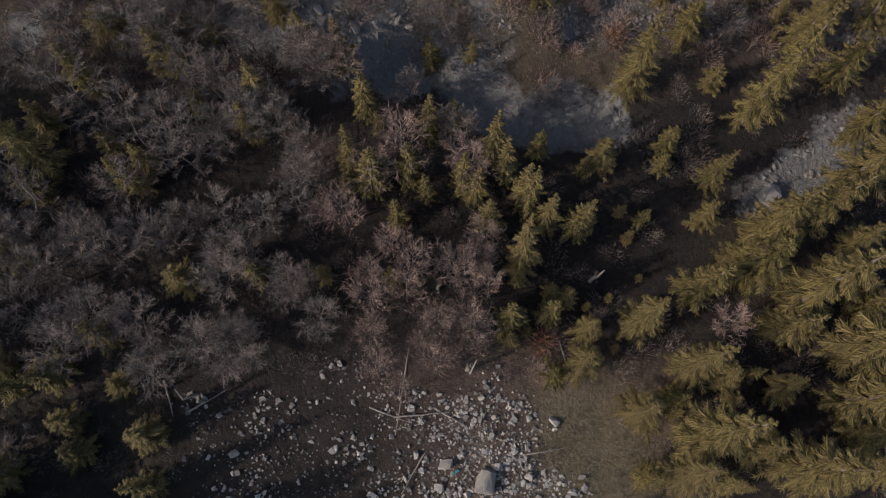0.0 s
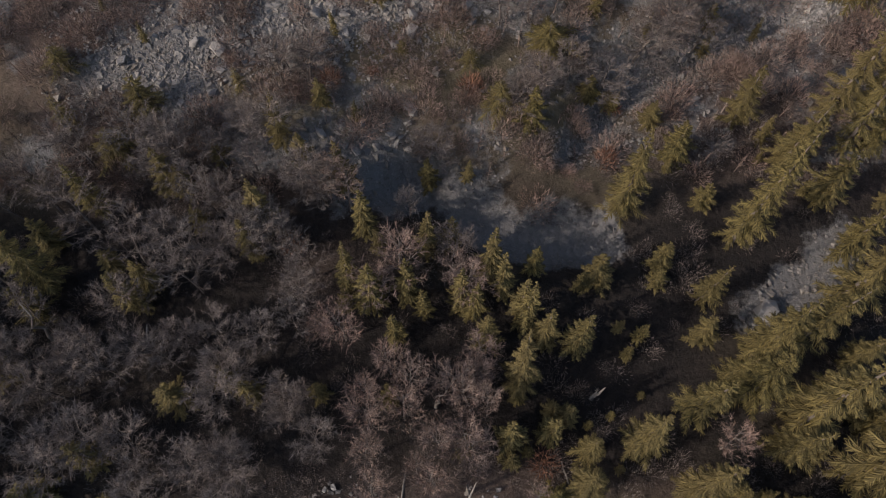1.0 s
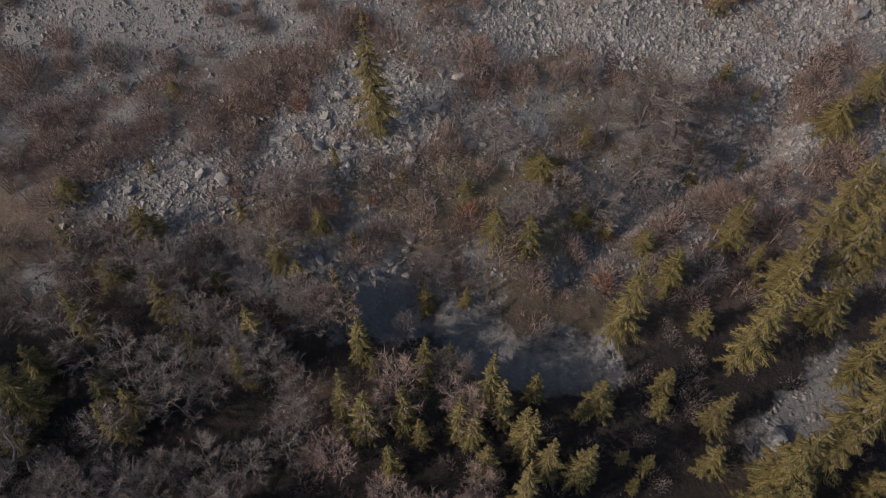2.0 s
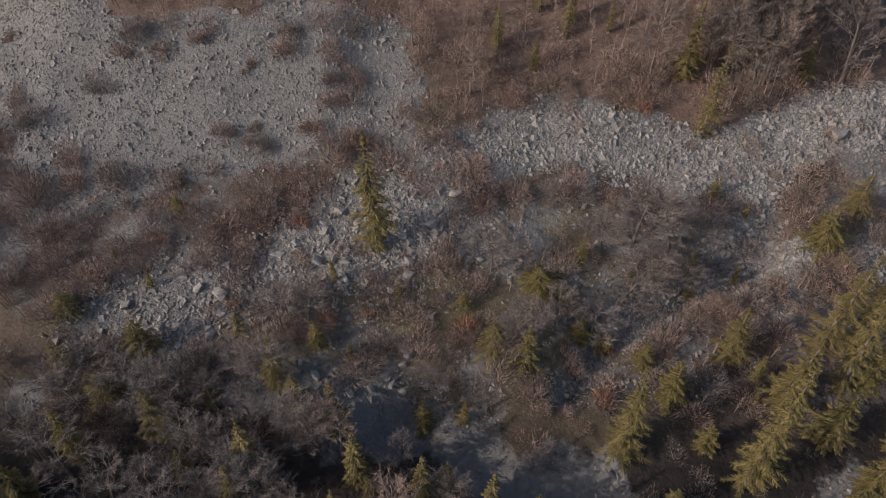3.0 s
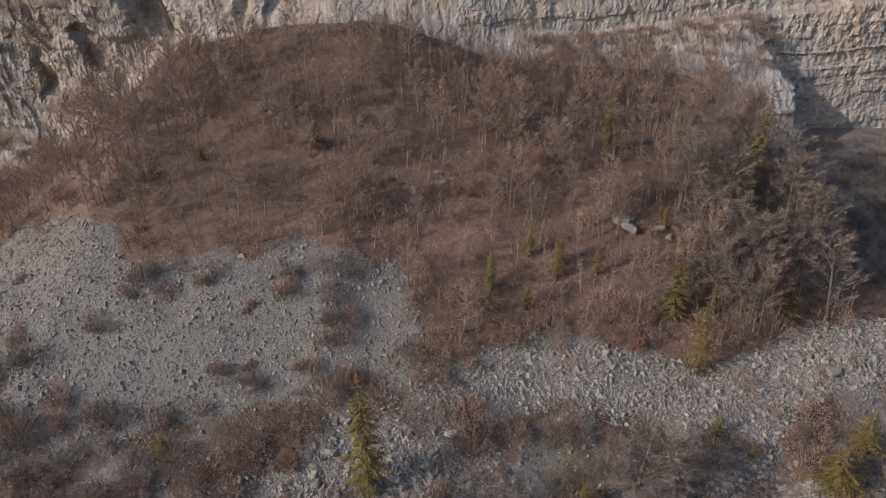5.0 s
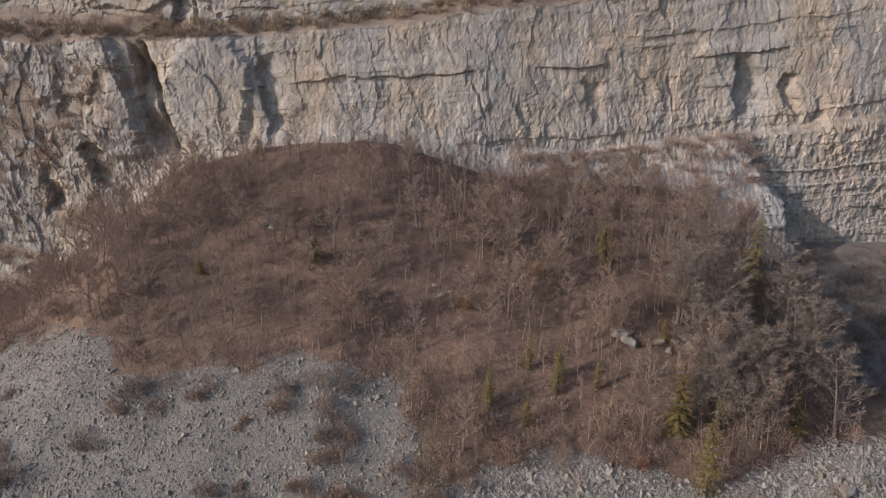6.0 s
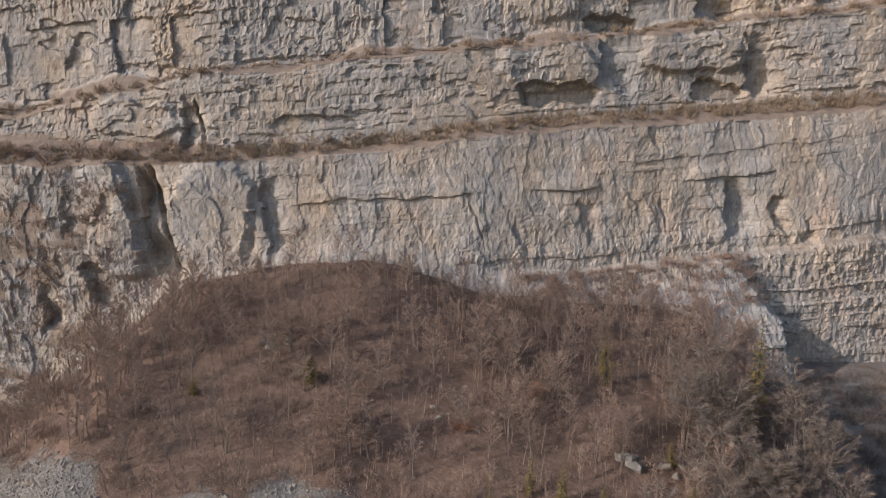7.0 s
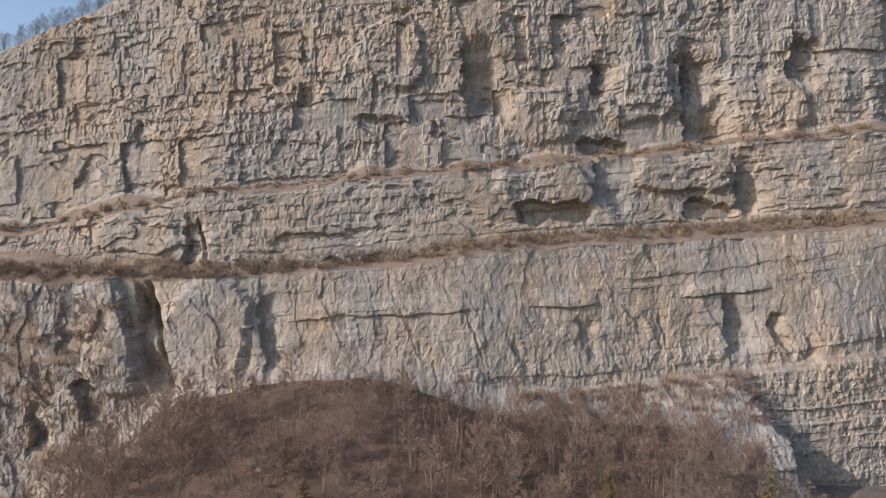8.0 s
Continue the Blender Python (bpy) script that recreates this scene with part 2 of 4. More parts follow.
CLEARING = [
    (-4.5, 38.7), (0.3, 39.2), (0.8, 35.2), (4.5, 35.8), (11.5, 34.2), (14.7, 33.7), (15.8, 30.7), (16.3, 28.2),
    (10.4, 28.1), (0.8, 30.6), (-1.3, 33.1), (-15.2, 34.8), (-22.5, 37.3), (-21.9, 39.3), (-11.9, 37.6),
]
ROCKS_EAST = [
    (28.5, 22.4), (29.6, 25.5), (32.8, 28.6), (37.9, 30.4), (40.1, 28), (37.1, 24.5), (33.8, 22.4), (31.1, 21.3),
]
DEBRIS = [
    (-18.5, 4.9), (-9.6, 6.8), (0.8, 5.3), (6, 6.9), (10.6, 3.8), (15, -4.1), (13.9, -6.4), (-20.5, -6.5),
    (-20.8, -0.1),
]


def inside(x, y, outline):
    """Metres inside an outline (minus: outside)."""
    x, y = np.asarray(x, float), np.asarray(y, float)
    near, odd = np.full(x.shape, 1e9), np.zeros(x.shape, bool)
    for (ax, ay), (bx, by) in zip(outline, outline[1:] + outline[:1]):
        ex, ey = bx - ax, by - ay
        t = np.clip(((x - ax) * ex + (y - ay) * ey) / (ex * ex + ey * ey + 1e-9), 0, 1)
        near = np.minimum(near, np.hypot(x - ax - t * ex, y - ay - t * ey))
        odd ^= ((ay > y) != (by > y)) & (x < ex * (y - ay) / (ey + (1e-9 if ey == 0 else 0)) + ax)
    return np.where(odd, near, -near)


def hollows(x, y):
    """Depth of the clearing and of the gully below the slope around them."""
    x, y = np.asarray(x, float), np.asarray(y, float)
    out = np.zeros(x.shape)
    near = (np.abs(x) < 48) & (y > 22) & (y < 64)
    if np.any(near):
        px, py = x[near], y[near]
        out[near] = 4.2 * smooth(-2.5, 2.2, inside(px, py, CLEARING)) * smooth(-12, -2, px) + 2.6 * smooth(-2.5, 2.0, inside(px, py, GULLY))
    return out


def ground(x, y):
    """Height of the ground before the plateau above the wall is added."""
    x, y = np.asarray(x, float), np.asarray(y, float)
    w = smooth(30, 122, y)
    left = np.maximum(0, -x - 12) * 0.17 + np.maximum(0, -x - 45) * 0.62
    right = np.clip(x + 25, 0, 90) * 0.07
    ravine = 19 * smooth(49.5, 62, x + 0.06 * (110 - y)) * smooth(74, 104, y) * (1 - 0.55 * smooth(98, 124, y)) + 3 * smooth(46, 54, x) * smooth(58, 90, y)
    z = profile(y) - w * (np.minimum(left, 31) + right) - ravine - hollows(x, y) - 4.2 * smooth(-10, 14, x) * smooth(92, 120, y)
    near = 1 - smooth(150, 420, np.hypot(x, y - 60))
    return z + near * (1.6 * fbm(x / 26, y / 26, 3, 3) + 0.5 * fbm(x / 6, y / 6, 9, 3)) + (1 - near) * 26 * fbm(x / 240, y / 240, 5, 3)


def terrain(x, y):
    g = ground(x, y)
    line = cliff_line(x)
    up = smooth(line + 24, line + 32, y)
    return g + (rim_height(x) + 3 * fbm(np.asarray(x) / 30, np.asarray(y) / 30, 8, 2) + 0.10 * (y - line) - g) * up

def patches(x, y, outlines, reach):
    wx = x + reach * fbm(x / 8, y / 8, 31, 4) + 1.7 * fbm(x / 2.4, y / 2.4, 33, 3)
    wy = y + reach * fbm(x / 8, y / 8, 47, 4) + 1.7 * fbm(x / 2.4, y / 2.4, 49, 3)
    most = np.full(np.shape(x), -9.0)
    for outline in outlines:
        most = np.maximum(most, inside(wx, wy, outline))
    return np.clip(0.5 + most / 3.0, 0, 1)


def debris(x, y):
    """Stones that lie on soil, 0 to 1."""
    broken = 0.56 + 1.3 * fbm(x / 8, y / 6, 55, 4) - 3 * smooth(64, 72, y) - 3 * (1 - smooth(33, 38, y))
    return np.clip(np.maximum(patches(x, y, [DEBRIS], 6.0), broken), 0, 1)


def scree(x, y):
    """How fully stones cover the ground, 0 to 1."""
    return patches(x, y, [SCREE_WEST, SCREE_EAST, ROCKS, ROCKS_WEST, GULLY, ROCKS_HIGH, CLEARING, ROCKS_EAST], 3.2)


def stony(x, y):
    return np.maximum(scree(x, y), debris(x, y))


def steps(near, far, step, growth):
    out, at = [near], near
    while at < far:
        step *= growth
        at += step
        out.append(at)
    return np.array(out)


def build_ground():
    xs = np.concatenate([-steps(110, 2200, 1.0, 1.12)[::-1], np.arange(-109, 110, 1.0), steps(110, 2200, 1.0, 1.12)])
    ys = np.concatenate([-steps(30, 1500, 1.0, 1.12)[::-1], np.arange(-29, 156, 1.0), steps(156, 2600, 1.0, 1.12)])
    x, y = np.meshgrid(xs, ys)
    z = terrain(x, y)
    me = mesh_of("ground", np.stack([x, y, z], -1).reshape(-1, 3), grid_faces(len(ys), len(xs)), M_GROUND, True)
    # eastern debris soil takes some scree colour too, painted paler as sunlit ground
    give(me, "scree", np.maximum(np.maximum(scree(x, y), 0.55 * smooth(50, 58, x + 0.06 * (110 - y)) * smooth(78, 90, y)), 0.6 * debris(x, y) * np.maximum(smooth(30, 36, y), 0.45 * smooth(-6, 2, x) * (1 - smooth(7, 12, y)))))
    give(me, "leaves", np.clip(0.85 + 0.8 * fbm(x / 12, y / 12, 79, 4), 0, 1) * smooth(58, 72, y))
    # humus of the near wood, also laid over the western rubble as painted shade
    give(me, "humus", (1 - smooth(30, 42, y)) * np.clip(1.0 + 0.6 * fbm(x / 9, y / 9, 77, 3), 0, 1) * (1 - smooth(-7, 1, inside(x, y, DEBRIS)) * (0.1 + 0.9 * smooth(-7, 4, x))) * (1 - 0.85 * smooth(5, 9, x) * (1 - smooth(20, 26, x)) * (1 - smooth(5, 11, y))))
    give(me, "grass", np.clip(np.maximum(0.15 + 1.5 * fbm(x / 14, y / 14, 71, 3) - 0.85 * smooth(45, 75, y), 0.8 * smooth(6, 11, x) * (1 - smooth(16, 22, x)) * (1 - smooth(3, 9, y))), 0, 0.8))
    tagged(new("ground", me), "brown leaf litter slope with grey scree patches", "ground", kind="structure")


# ---- the rock wall ----
LEDGE_X = (-140, -82, -45, -16, 27, 57, 89, 130)
LEDGE_LOW = (64, 65, 65.2, 67.6, 72.8, 75, 77.6, 80)
LEDGE_HIGH = (72, 74.6, 81.8, 85.2, 89.4, 93.2, 97, 100)
LEDGE_FOOT = (36, 38, 41, 43, 45, 48.3, 53, 56)
# overhangs, hollows and bulges: x, z, half width, half height, metres outward (minus: inward), lean
FORMS = [
    (-60, 55, 6, 12, 1.6, 0.15), (-41, 56, 9, 11, 1.2, -0.1), (-62.5, 41.5, 3, 4.5, -1.8, 0.3),
    (23, 85, 10.5, 5.2, 1.3, 0.0), (51.5, 88, 11, 4.4, 1.3, 0.0), (25, 79.6, 8, 2.4, -2.1, 0.0), (57, 80.6, 6, 2.1, -2.2, 0.0), (37.5, 94.6, 5.6, 2.3, -2.6, 0.0),
    (44, 106, 8, 7, 1.4, 0.0), (-7, 112, 7, 8, 1.2, 0.0), (-10, 98, 5, 2.0, -1.2, 0.0), (71, 104, 10, 7, 1.0, 0.0), (24, 100, 8, 6, 0.9, 0.0),
    (-22, 73.5, 9, 2.2, -0.8, 0.0), (-58, 74, 9, 4, 0.8, 0.0),
]
# corners behind which the rock falls back and slowly comes out again: x, lowest z, highest z, depth, width, lean
FALLBACKS = [
    (53.2, 95, 118, 5.4, 13, -0.02), (76, 108, 120, 3.4, 12, 0.0), (33.5, 105, 114, 2.6, 7, 0.0), (7.5, 97, 119, 3.2, 14, 0.0),
    (-27, 100, 106, 1.2, 5, 0.0), (-26, 109, 117, 1.3, 6, 0.0), (0.5, 94.5, 99, 1.2, 3.5, 0.0), (-60, 92, 100, 1.2, 5, 0.0), (-74, 84, 92, 1.5, 6, 0.2),
    (33.0, 80.5, 93, 3.4, 9, 0.0), (61.8, 80.5, 93, 3.2, 9, 0.0), (-46.4, 67, 80, 2.2, 5, 0.05),
    (-53.6, 43, 66, 3.6, 7.0, -0.20), (-31, 46, 67, 1.9, 7, -0.12), (-63, 51, 62, 1.2, 4, 0.2), (-75.5, 32, 43, 2.0, 5, -0.2), (-70, 50, 60, 1.2, 5, 0.1),
    (57.5, 52.5, 64, 2.0, 9, -0.02), (66.6, 54.5, 61, 1.5, 4, -0.1), (30.2, 51, 60, 1.2, 4, -0.22), (38.5, 56.5, 63.5, 0.7, 3, -0.7), (73, 51.5, 57.5, 1.0, 4, 0.0),
    (17, 48, 56, 0.6, 3, -0.2),
]
# narrow cracks: x, lowest z, highest z, depth, half width, lean
CRACKS = [
    (-50.2, 44, 66.5, 2.6, 0.9, -0.22), (-43.8, 68, 79, 1.6, 0.6, 0.0), (9.5, 50, 60, 0.5, 0.4, -0.3), (46, 52, 62, 0.5, 0.4, -0.15),
]
rng = np.random.RandomState(7)
LAYERS = np.cumsum(rng.uniform(0.35, 1.7, 180)) + 10


def facets(x, z, wide, high, seed, square=0.0):
    """Angular broken pieces: the number of each piece (0 to 1) and a slanting face on it. square: 0 diamonds, 1 upright blocks."""
    x, z = x / wide, z / high
    i, j = np.floor(x), np.floor(z)
    best, key, lean = np.full(x.shape, 9.0), np.zeros(x.shape), np.zeros(x.shape)
    for di in (-1, 0, 1):
        for dj in (-1, 0, 1):
            a, b = i + di, j + dj
            u, v = x - a - hash2(a, b, seed), z - b - hash2(a, b, seed + 1)
            au, av = np.abs(u), np.abs(v)
            gap = (1 - square) * (au + av) + square * (1.6 * np.maximum(au, av) + 0.2 * (au + av))
            won = gap < best
            best = np.where(won, gap, best)
            key = np.where(won, hash2(a, b, seed + 2), key)
            lean = np.where(won, u * (hash2(a, b, seed + 3) - 0.4) + v * (hash2(a, b, seed + 4) - 0.5), lean)
    return key - 0.5, lean


def masonry(x, z, wide, high, seed):
    """Upright blocks in uneven rows: the number of each block (-0.5 to 0.5) and a slanting face on it."""
    rows = z / high + 0.35 * np.sin(z / high * 2.3 + seed)
    row = np.floor(rows)
    zero = row * 0
    across = x / (wide * (0.55 + 0.9 * hash2(row, zero, seed))) + 7 * hash2(row, zero, seed + 1)
    across = across + 0.3 * np.sin(across * 2.9)
    col = np.floor(across)
    u, v = across - col - 0.5, rows - row - 0.5
    return hash2(row, col, seed + 2) - 0.5, u * (hash2(row, col, seed + 3) - 0.35) * 1.4 + v * (hash2(row, col, seed + 4) - 0.5)


def wall_face(x, z):
    """How far the rock stands out towards the valley at x and height z, and how turfed it is there."""
    low, high, foot_line = (np.interp(x, LEDGE_X, line) for line in (LEDGE_LOW, LEDGE_HIGH, LEDGE_FOOT))
    low, high = low + 1.0 * fbm(x / 9, x * 0, 12, 3), high + 1.3 * fbm(x / 9, x * 0, 13, 3)
    foot_line = foot_line + 0.8 * fbm(x / 8, x * 0, 15, 3)
    upper, crown = smooth(low, low + 2, z), smooth(high, high + 2, z)
    shelf = 2.6 + 1.6 * fbm(x / 16, x * 0, 14, 2) + 3.0 * (1 - smooth(-76, -40, x))
    top_shelf = 1.7 + 1.5 * fbm(x / 12, x * 0, 16, 3) + 0.8 * (1 - smooth(-60, -40, x))
    turf = np.maximum(smooth(low - 0.4, low + 0.3, z) - smooth(low + shelf * 0.9, low + shelf * 1.25, z), smooth(high - 0.3, high + 0.2, z) - smooth(high + top_shelf, high + top_shelf * 1.5 + 0.3, z))
    turf = np.maximum(turf, 0.6 * np.exp(-((z - foot_line - 0.4) / 0.8) ** 2) * smooth(8, 24, x))
    turf = np.maximum(turf, 0.8 * smooth(0.0, 0.3, fbm(x / 7, z / 4, 66, 3)) * (1 - smooth(-64, -54, x)) * (1 - smooth(low - 2, low, z)))
    west = (1 - smooth(-62, -54, x)) * (1 - upper)
    wx = x + 0.25 * fbm(x / 2, z / 2, 25, 3)
    bed = z - 0.09 * x + 1.1 * fbm(x / 24, z / 24, 23, 3) + 0.35 * fbm(x / 6, z / 7, 24, 4)
    layer = np.searchsorted(LAYERS, bed)
    zero = layer * 0
    calm = smooth(0.0, 0.5, fbm(x / 11, z / 9, 27, 3) + 0.12)
    # the upper wall: upright broken blocks, with smooth fallen-out faces between them
    jx, jz = x + 0.5 * fbm(x / 1.6, z / 1.6, 28, 3) + 0.05 * z, bed + 0.4 * fbm(x / 1.3, z / 1.3, 29, 3)
    key, lean = masonry(jx, jz, 7.0, 6.5, 101)
    fallen = smooth(0.22, 0.24, key)
    d = crown * (0.7 * key + 0.5 * lean - 1.0 * fallen)
    rough = 1 - 0.75 * np.maximum(crown * fallen, 0.5 * calm)
    key, lean = masonry(jx - 0.1 * z, jz, 2.6, 3.2, 111)
    d = d + rough * (0.10 * upper + 0.38 * crown) * (key + 0.6 * lean)
    key, lean = masonry(jx + 0.03 * z, jz, 1.2, 1.5, 141)
    d = d + rough * (0.05 + 0.08 * upper + 0.22 * crown) * (key + 0.8 * lean)
    key, lean = facets(wx - 0.1 * z, bed, 0.55, 1.1, 151, 0.5)
    d = d + rough * (0.07 + 0.05 * upper + 0.09 * crown) * (key + 0.8 * lean)
    # beds with joints
    top, bottom = LAYERS[np.clip(layer, 0, 179)], LAYERS[np.clip(layer - 1, 0, 179)]
    wide = 0.8 + 4.0 * hash2(layer, zero, 41) ** 1.5
    across = (wx - 0.12 * z) / wide + 9 * hash2(layer, zero, 42)
    block = np.floor(across)
    bedded = (1 - smooth(foot_line - 3, foot_line - 1, z)) * smooth(58, 64, x)
    amount = 0.05 + 0.33 * upper - 0.18 * crown + 0.15 * smooth(0.1, 0.5, fbm(x / 20, z / 12, 49, 2)) + 0.42 * bedded
    amount = amount * (1 - 0.6 * calm * (1 - bedded))
    d = d + amount * ((hash2(layer, zero, 44) - 0.5) * 1.0 + (hash2(layer, block, 45) - 0.5) * 0.9)
    joint = np.minimum(np.minimum(across - block, 1 - across + block) * wide, np.minimum(bed - bottom, top - bed) * 1.2)
    d = d - amount * 0.25 * (joint < 0.16) * (hash2(layer, block, 46) > 0.6)
    hollow = smooth(0.24, 0.28, fbm(x / 6 + 7, z / 3, 59, 3))
    d = d - 0.5 * upper * hollow
    # the lower wall: tall slanting slabs, ragged towards their foot
    ragged = np.exp(-((z - foot_line - 3) / 4.5) ** 2)
    key, lean = facets(wx + 0.25 * z, z, 5.5, 11.0, 121, 0.3)
    d = d + (1 - upper) * (0.42 * key + 0.5 * lean) * (1 + 0.8 * west) * (1 - bedded) + (1 - upper) * (1 - bedded) * 0.55 * (np.abs(fbm((x + 0.2 * z) / 6, z / 12, 34, 3)) - 0.2)
    key, lean = facets(wx + 0.15 * z, z, 1.7, 3.6, 131, 0.3)
    d = d + (1 - upper) * (0.16 + 0.28 * ragged + 0.35 * west) * (key + lean)
    key, lean = facets(wx + 0.15 * z, z, 0.6, 1.7, 161, 0.3)
    d = d + (1 - upper) * (0.09 + 0.16 * ragged + 0.12 * west + 0.25 * smooth(28, 40, x) * (1 - smooth(foot_line - 2, foot_line, z))) * (key + lean) + 0.16 * fbm(x / 1.1, z / 1.3, 53, 4)
    key, lean = masonry(jx + 0.2 * z, jz, 4.0, 2.6, 171)
    d = d + (1 - upper) * (1 - bedded) * 0.2 * (key + 0.8 * lean)
    # seams of the lower wall, each with the beds above it standing out a little
    for rise, out, seed in ((16.0, 0.7, 58), (10.0, 0.22, 68), (3.2, 0.35, 78), (20.5, 0.25, 88)):
        seam = foot_line + rise + 0.9 * fbm(x / 7, x * 0, seed, 3)
        d = d + out * smooth(-0.25, 0.35, fbm(x / 14, x * 0, seed + 1, 2)) * (smooth(seam, seam + 0.2, z) - smooth(seam + 0.8, seam + 4, z))
    d = 0.85 * d * (1 - 0.7 * turf) + 1.1 * fbm(x / 26, z / 28, 21, 3) + 0.45 * fbm(x / 9, z / 10, 22, 3)
    jut, sway, dip = 0.9 * (hash2(layer, zero, 73) - 0.5), 2.4 * fbm(z / 6, x / 7, 61, 5), 2.0 * fbm(x / 5, z / 7, 62, 5)
    for fx, fz, rx, rz, out, tilt in FORMS:
        u = np.abs((x - fx + tilt * (z - fz) + sway + jut) / rx)
        v = np.abs((z - fz + dip) / rz)
        d = d + out * (1 - smooth(0.8, 1.0, np.cbrt(u * u * u + v * v * v)))
    jut, dip, vary = 0.9 * (hash2(layer, zero, 71) - 0.5), 2.6 * fbm(x / 5, z / 9, 64, 4), 0.75 + 0.7 * fbm(x / 6, z / 6, 65, 3)
    for fx, lowest, highest, deep, width, tilt in FALLBACKS:
        near = (np.abs(x - fx) < width + 14) & (z > lowest - 10) & (z < highest + 10)
        if not np.any(near):
            continue
        nx, nz = x[near], z[near]
        e = nx - fx - tilt * (nz - (lowest + highest) / 2) - jut[near] - 2.2 * fbm(nz / 6, nx / 12, 63 + int(abs(fx)), 5)
        zz, fade = nz + dip[near] + 0.2 * (nx - fx), 0.25 * (highest - lowest)
        d[near] -= deep * vary[near] * smooth(0, 0.7, e) * (1 - smooth(0.35 * width, width, e)) * smooth(lowest, lowest + fade, zz) * (1 - smooth(highest - fade, highest, zz))
    for fx, lowest, highest, deep, half, tilt in CRACKS:
        near = (np.abs(x - fx) < 9) & (z > lowest) & (z < highest)
        nx, nz = x[near], z[near]
        e = nx - fx - tilt * (nz - (lowest + highest) / 2) - 1.3 * fbm(nz / 7, nx * 0, 83, 4)
        d[near] -= deep * np.clip(1 - np.abs(e) / (half * (0.6 + 0.8 * vnoise(nz / 3, nx * 0, 84))), 0, 1) * smooth(lowest, lowest + 3, nz) * (1 - smooth(highest - 3, highest, nz))
    d = d - (4.4 + 3.0 * (1 - smooth(-76, -40, x))) * smooth(low, low + shelf, z) - 5.6 * smooth(high, high + top_shelf * 1.5 + 0.4, z)
    # the eastern foot: a spur that grows towards the ground, its shaded flank, and a narrow earthy ledge above
    d = d - 1.4 * smooth(foot_line - 0.5, foot_line + 1.2, z) * smooth(8, 24, x)
    spur = 60.0 + 0.4 * (foot_line + 1 - z) + 2.6 * fbm(z / 5, x * 0, 85, 4) + 0.8 * (hash2(layer, zero, 75) - 0.5)
    d = d + np.clip((foot_line + 1 - z) * 0.62, 0, 10) * smooth(32, 54, x) * (1 - smooth(spur - 1.2, spur + 1.8, x))
    apron = 1 - smooth(0, 6, z - ground(x, cliff_line(x)))
    return d + 3.0 * apron * apron * (1 - smooth(56, 60, x)), turf


def rim_line(x):
    return rim_height(x) - 1.0 + 2.0 * fbm(x / 11, x * 0, 81, 3)


def build_cliff():
    xs = np.concatenate([np.arange(-160, -88, 0.8), np.arange(-88, 92, 0.26), np.arange(92, 125, 0.7)])
    rise = np.linspace(0, 1, 440)
    x, u = np.meshgrid(xs, np.concatenate([[0, 0, 0], rise, [1, 1, 1, 1]]))
    rim = rim_line(x)
    z = 13 + u * (rim - 13)
    d, turf = wall_face(x, z)
    y = cliff_line(x) + 5 - d
    for k, low in enumerate((-6, 2, 8)):
        z[k] = low
    for k, (back_off, up) in enumerate(((0.6, 0.25), (2.5, 0.6), (7, 1.2), (14, 2.0))):
        z[k - 4], y[k - 4], turf[k - 4] = z[k - 4] + up, y[k - 4] + back_off, 0.9
    me = mesh_of("cliff", np.stack([x, y, z], -1).reshape(-1, 3), grid_faces(*x.shape), M_CLIFF, False)
    give(me, "turf", turf)
    tagged(new("cliff", me), "layered pale limestone rock wall with grassy ledges", "cliff", kind="structure")


build_ground()
build_cliff()


# ---- plants: shapes ----
def tube(path, radii, sides):
    """Verts and triangles of a tapering tube along a path of points."""
    verts, faces = [], []
    for k, (p, r) in enumerate(zip(path, radii)):
        for s in range(sides):
            a = 2 * math.pi * s / sides
            verts.append((p[0] + r * math.cos(a), p[1] + r * math.sin(a), p[2]))
        if k:
            b = (k - 1) * sides
            for s in range(sides):
                t = (s + 1) % sides
                faces += [(b + s, b + t, b + sides + t), (b + s, b + sides + t, b + sides + s)]
    return verts, faces


def slivers(starts, ends, widths, sag):
    """Many thin pointed sprays, each a small open roof of two triangles that leans a little."""
    starts, ends, widths = np.array(starts), np.array(ends), np.array(widths)
    way = ends - starts
    side = np.cross(way, (0, 0, 1.0))
    side /= np.maximum(np.linalg.norm(side, axis=1), 1e-6)[:, None]
    mid = starts + way * 0.42
    drop = np.array((0, 0, -1.0)) * (widths * sag)[:, None]
    verts = np.stack([starts, mid + side * widths[:, None] + drop, ends, mid - side * widths[:, None] + drop], 1).reshape(-1, 3)
    b = np.arange(len(starts)) * 4
    return verts, np.concatenate([np.stack([b, b + 1, b + 2], 1), np.stack([b, b + 2, b + 3], 1)])


def blades(starts, ends, widths, seed):
    """Many of the thinnest twigs, each one slender triangle turned at random."""
    starts, ends, widths = np.array(starts), np.array(ends), np.array(widths)
    side = np.cross(ends - starts, np.random.RandomState(seed).normal(size=starts.shape))
    side *= (widths / np.maximum(np.linalg.norm(side, axis=1), 1e-6))[:, None]
    verts = np.stack([starts - side, starts + side, ends], 1).reshape(-1, 3)
    return verts, np.arange(len(verts)).reshape(-1, 3)


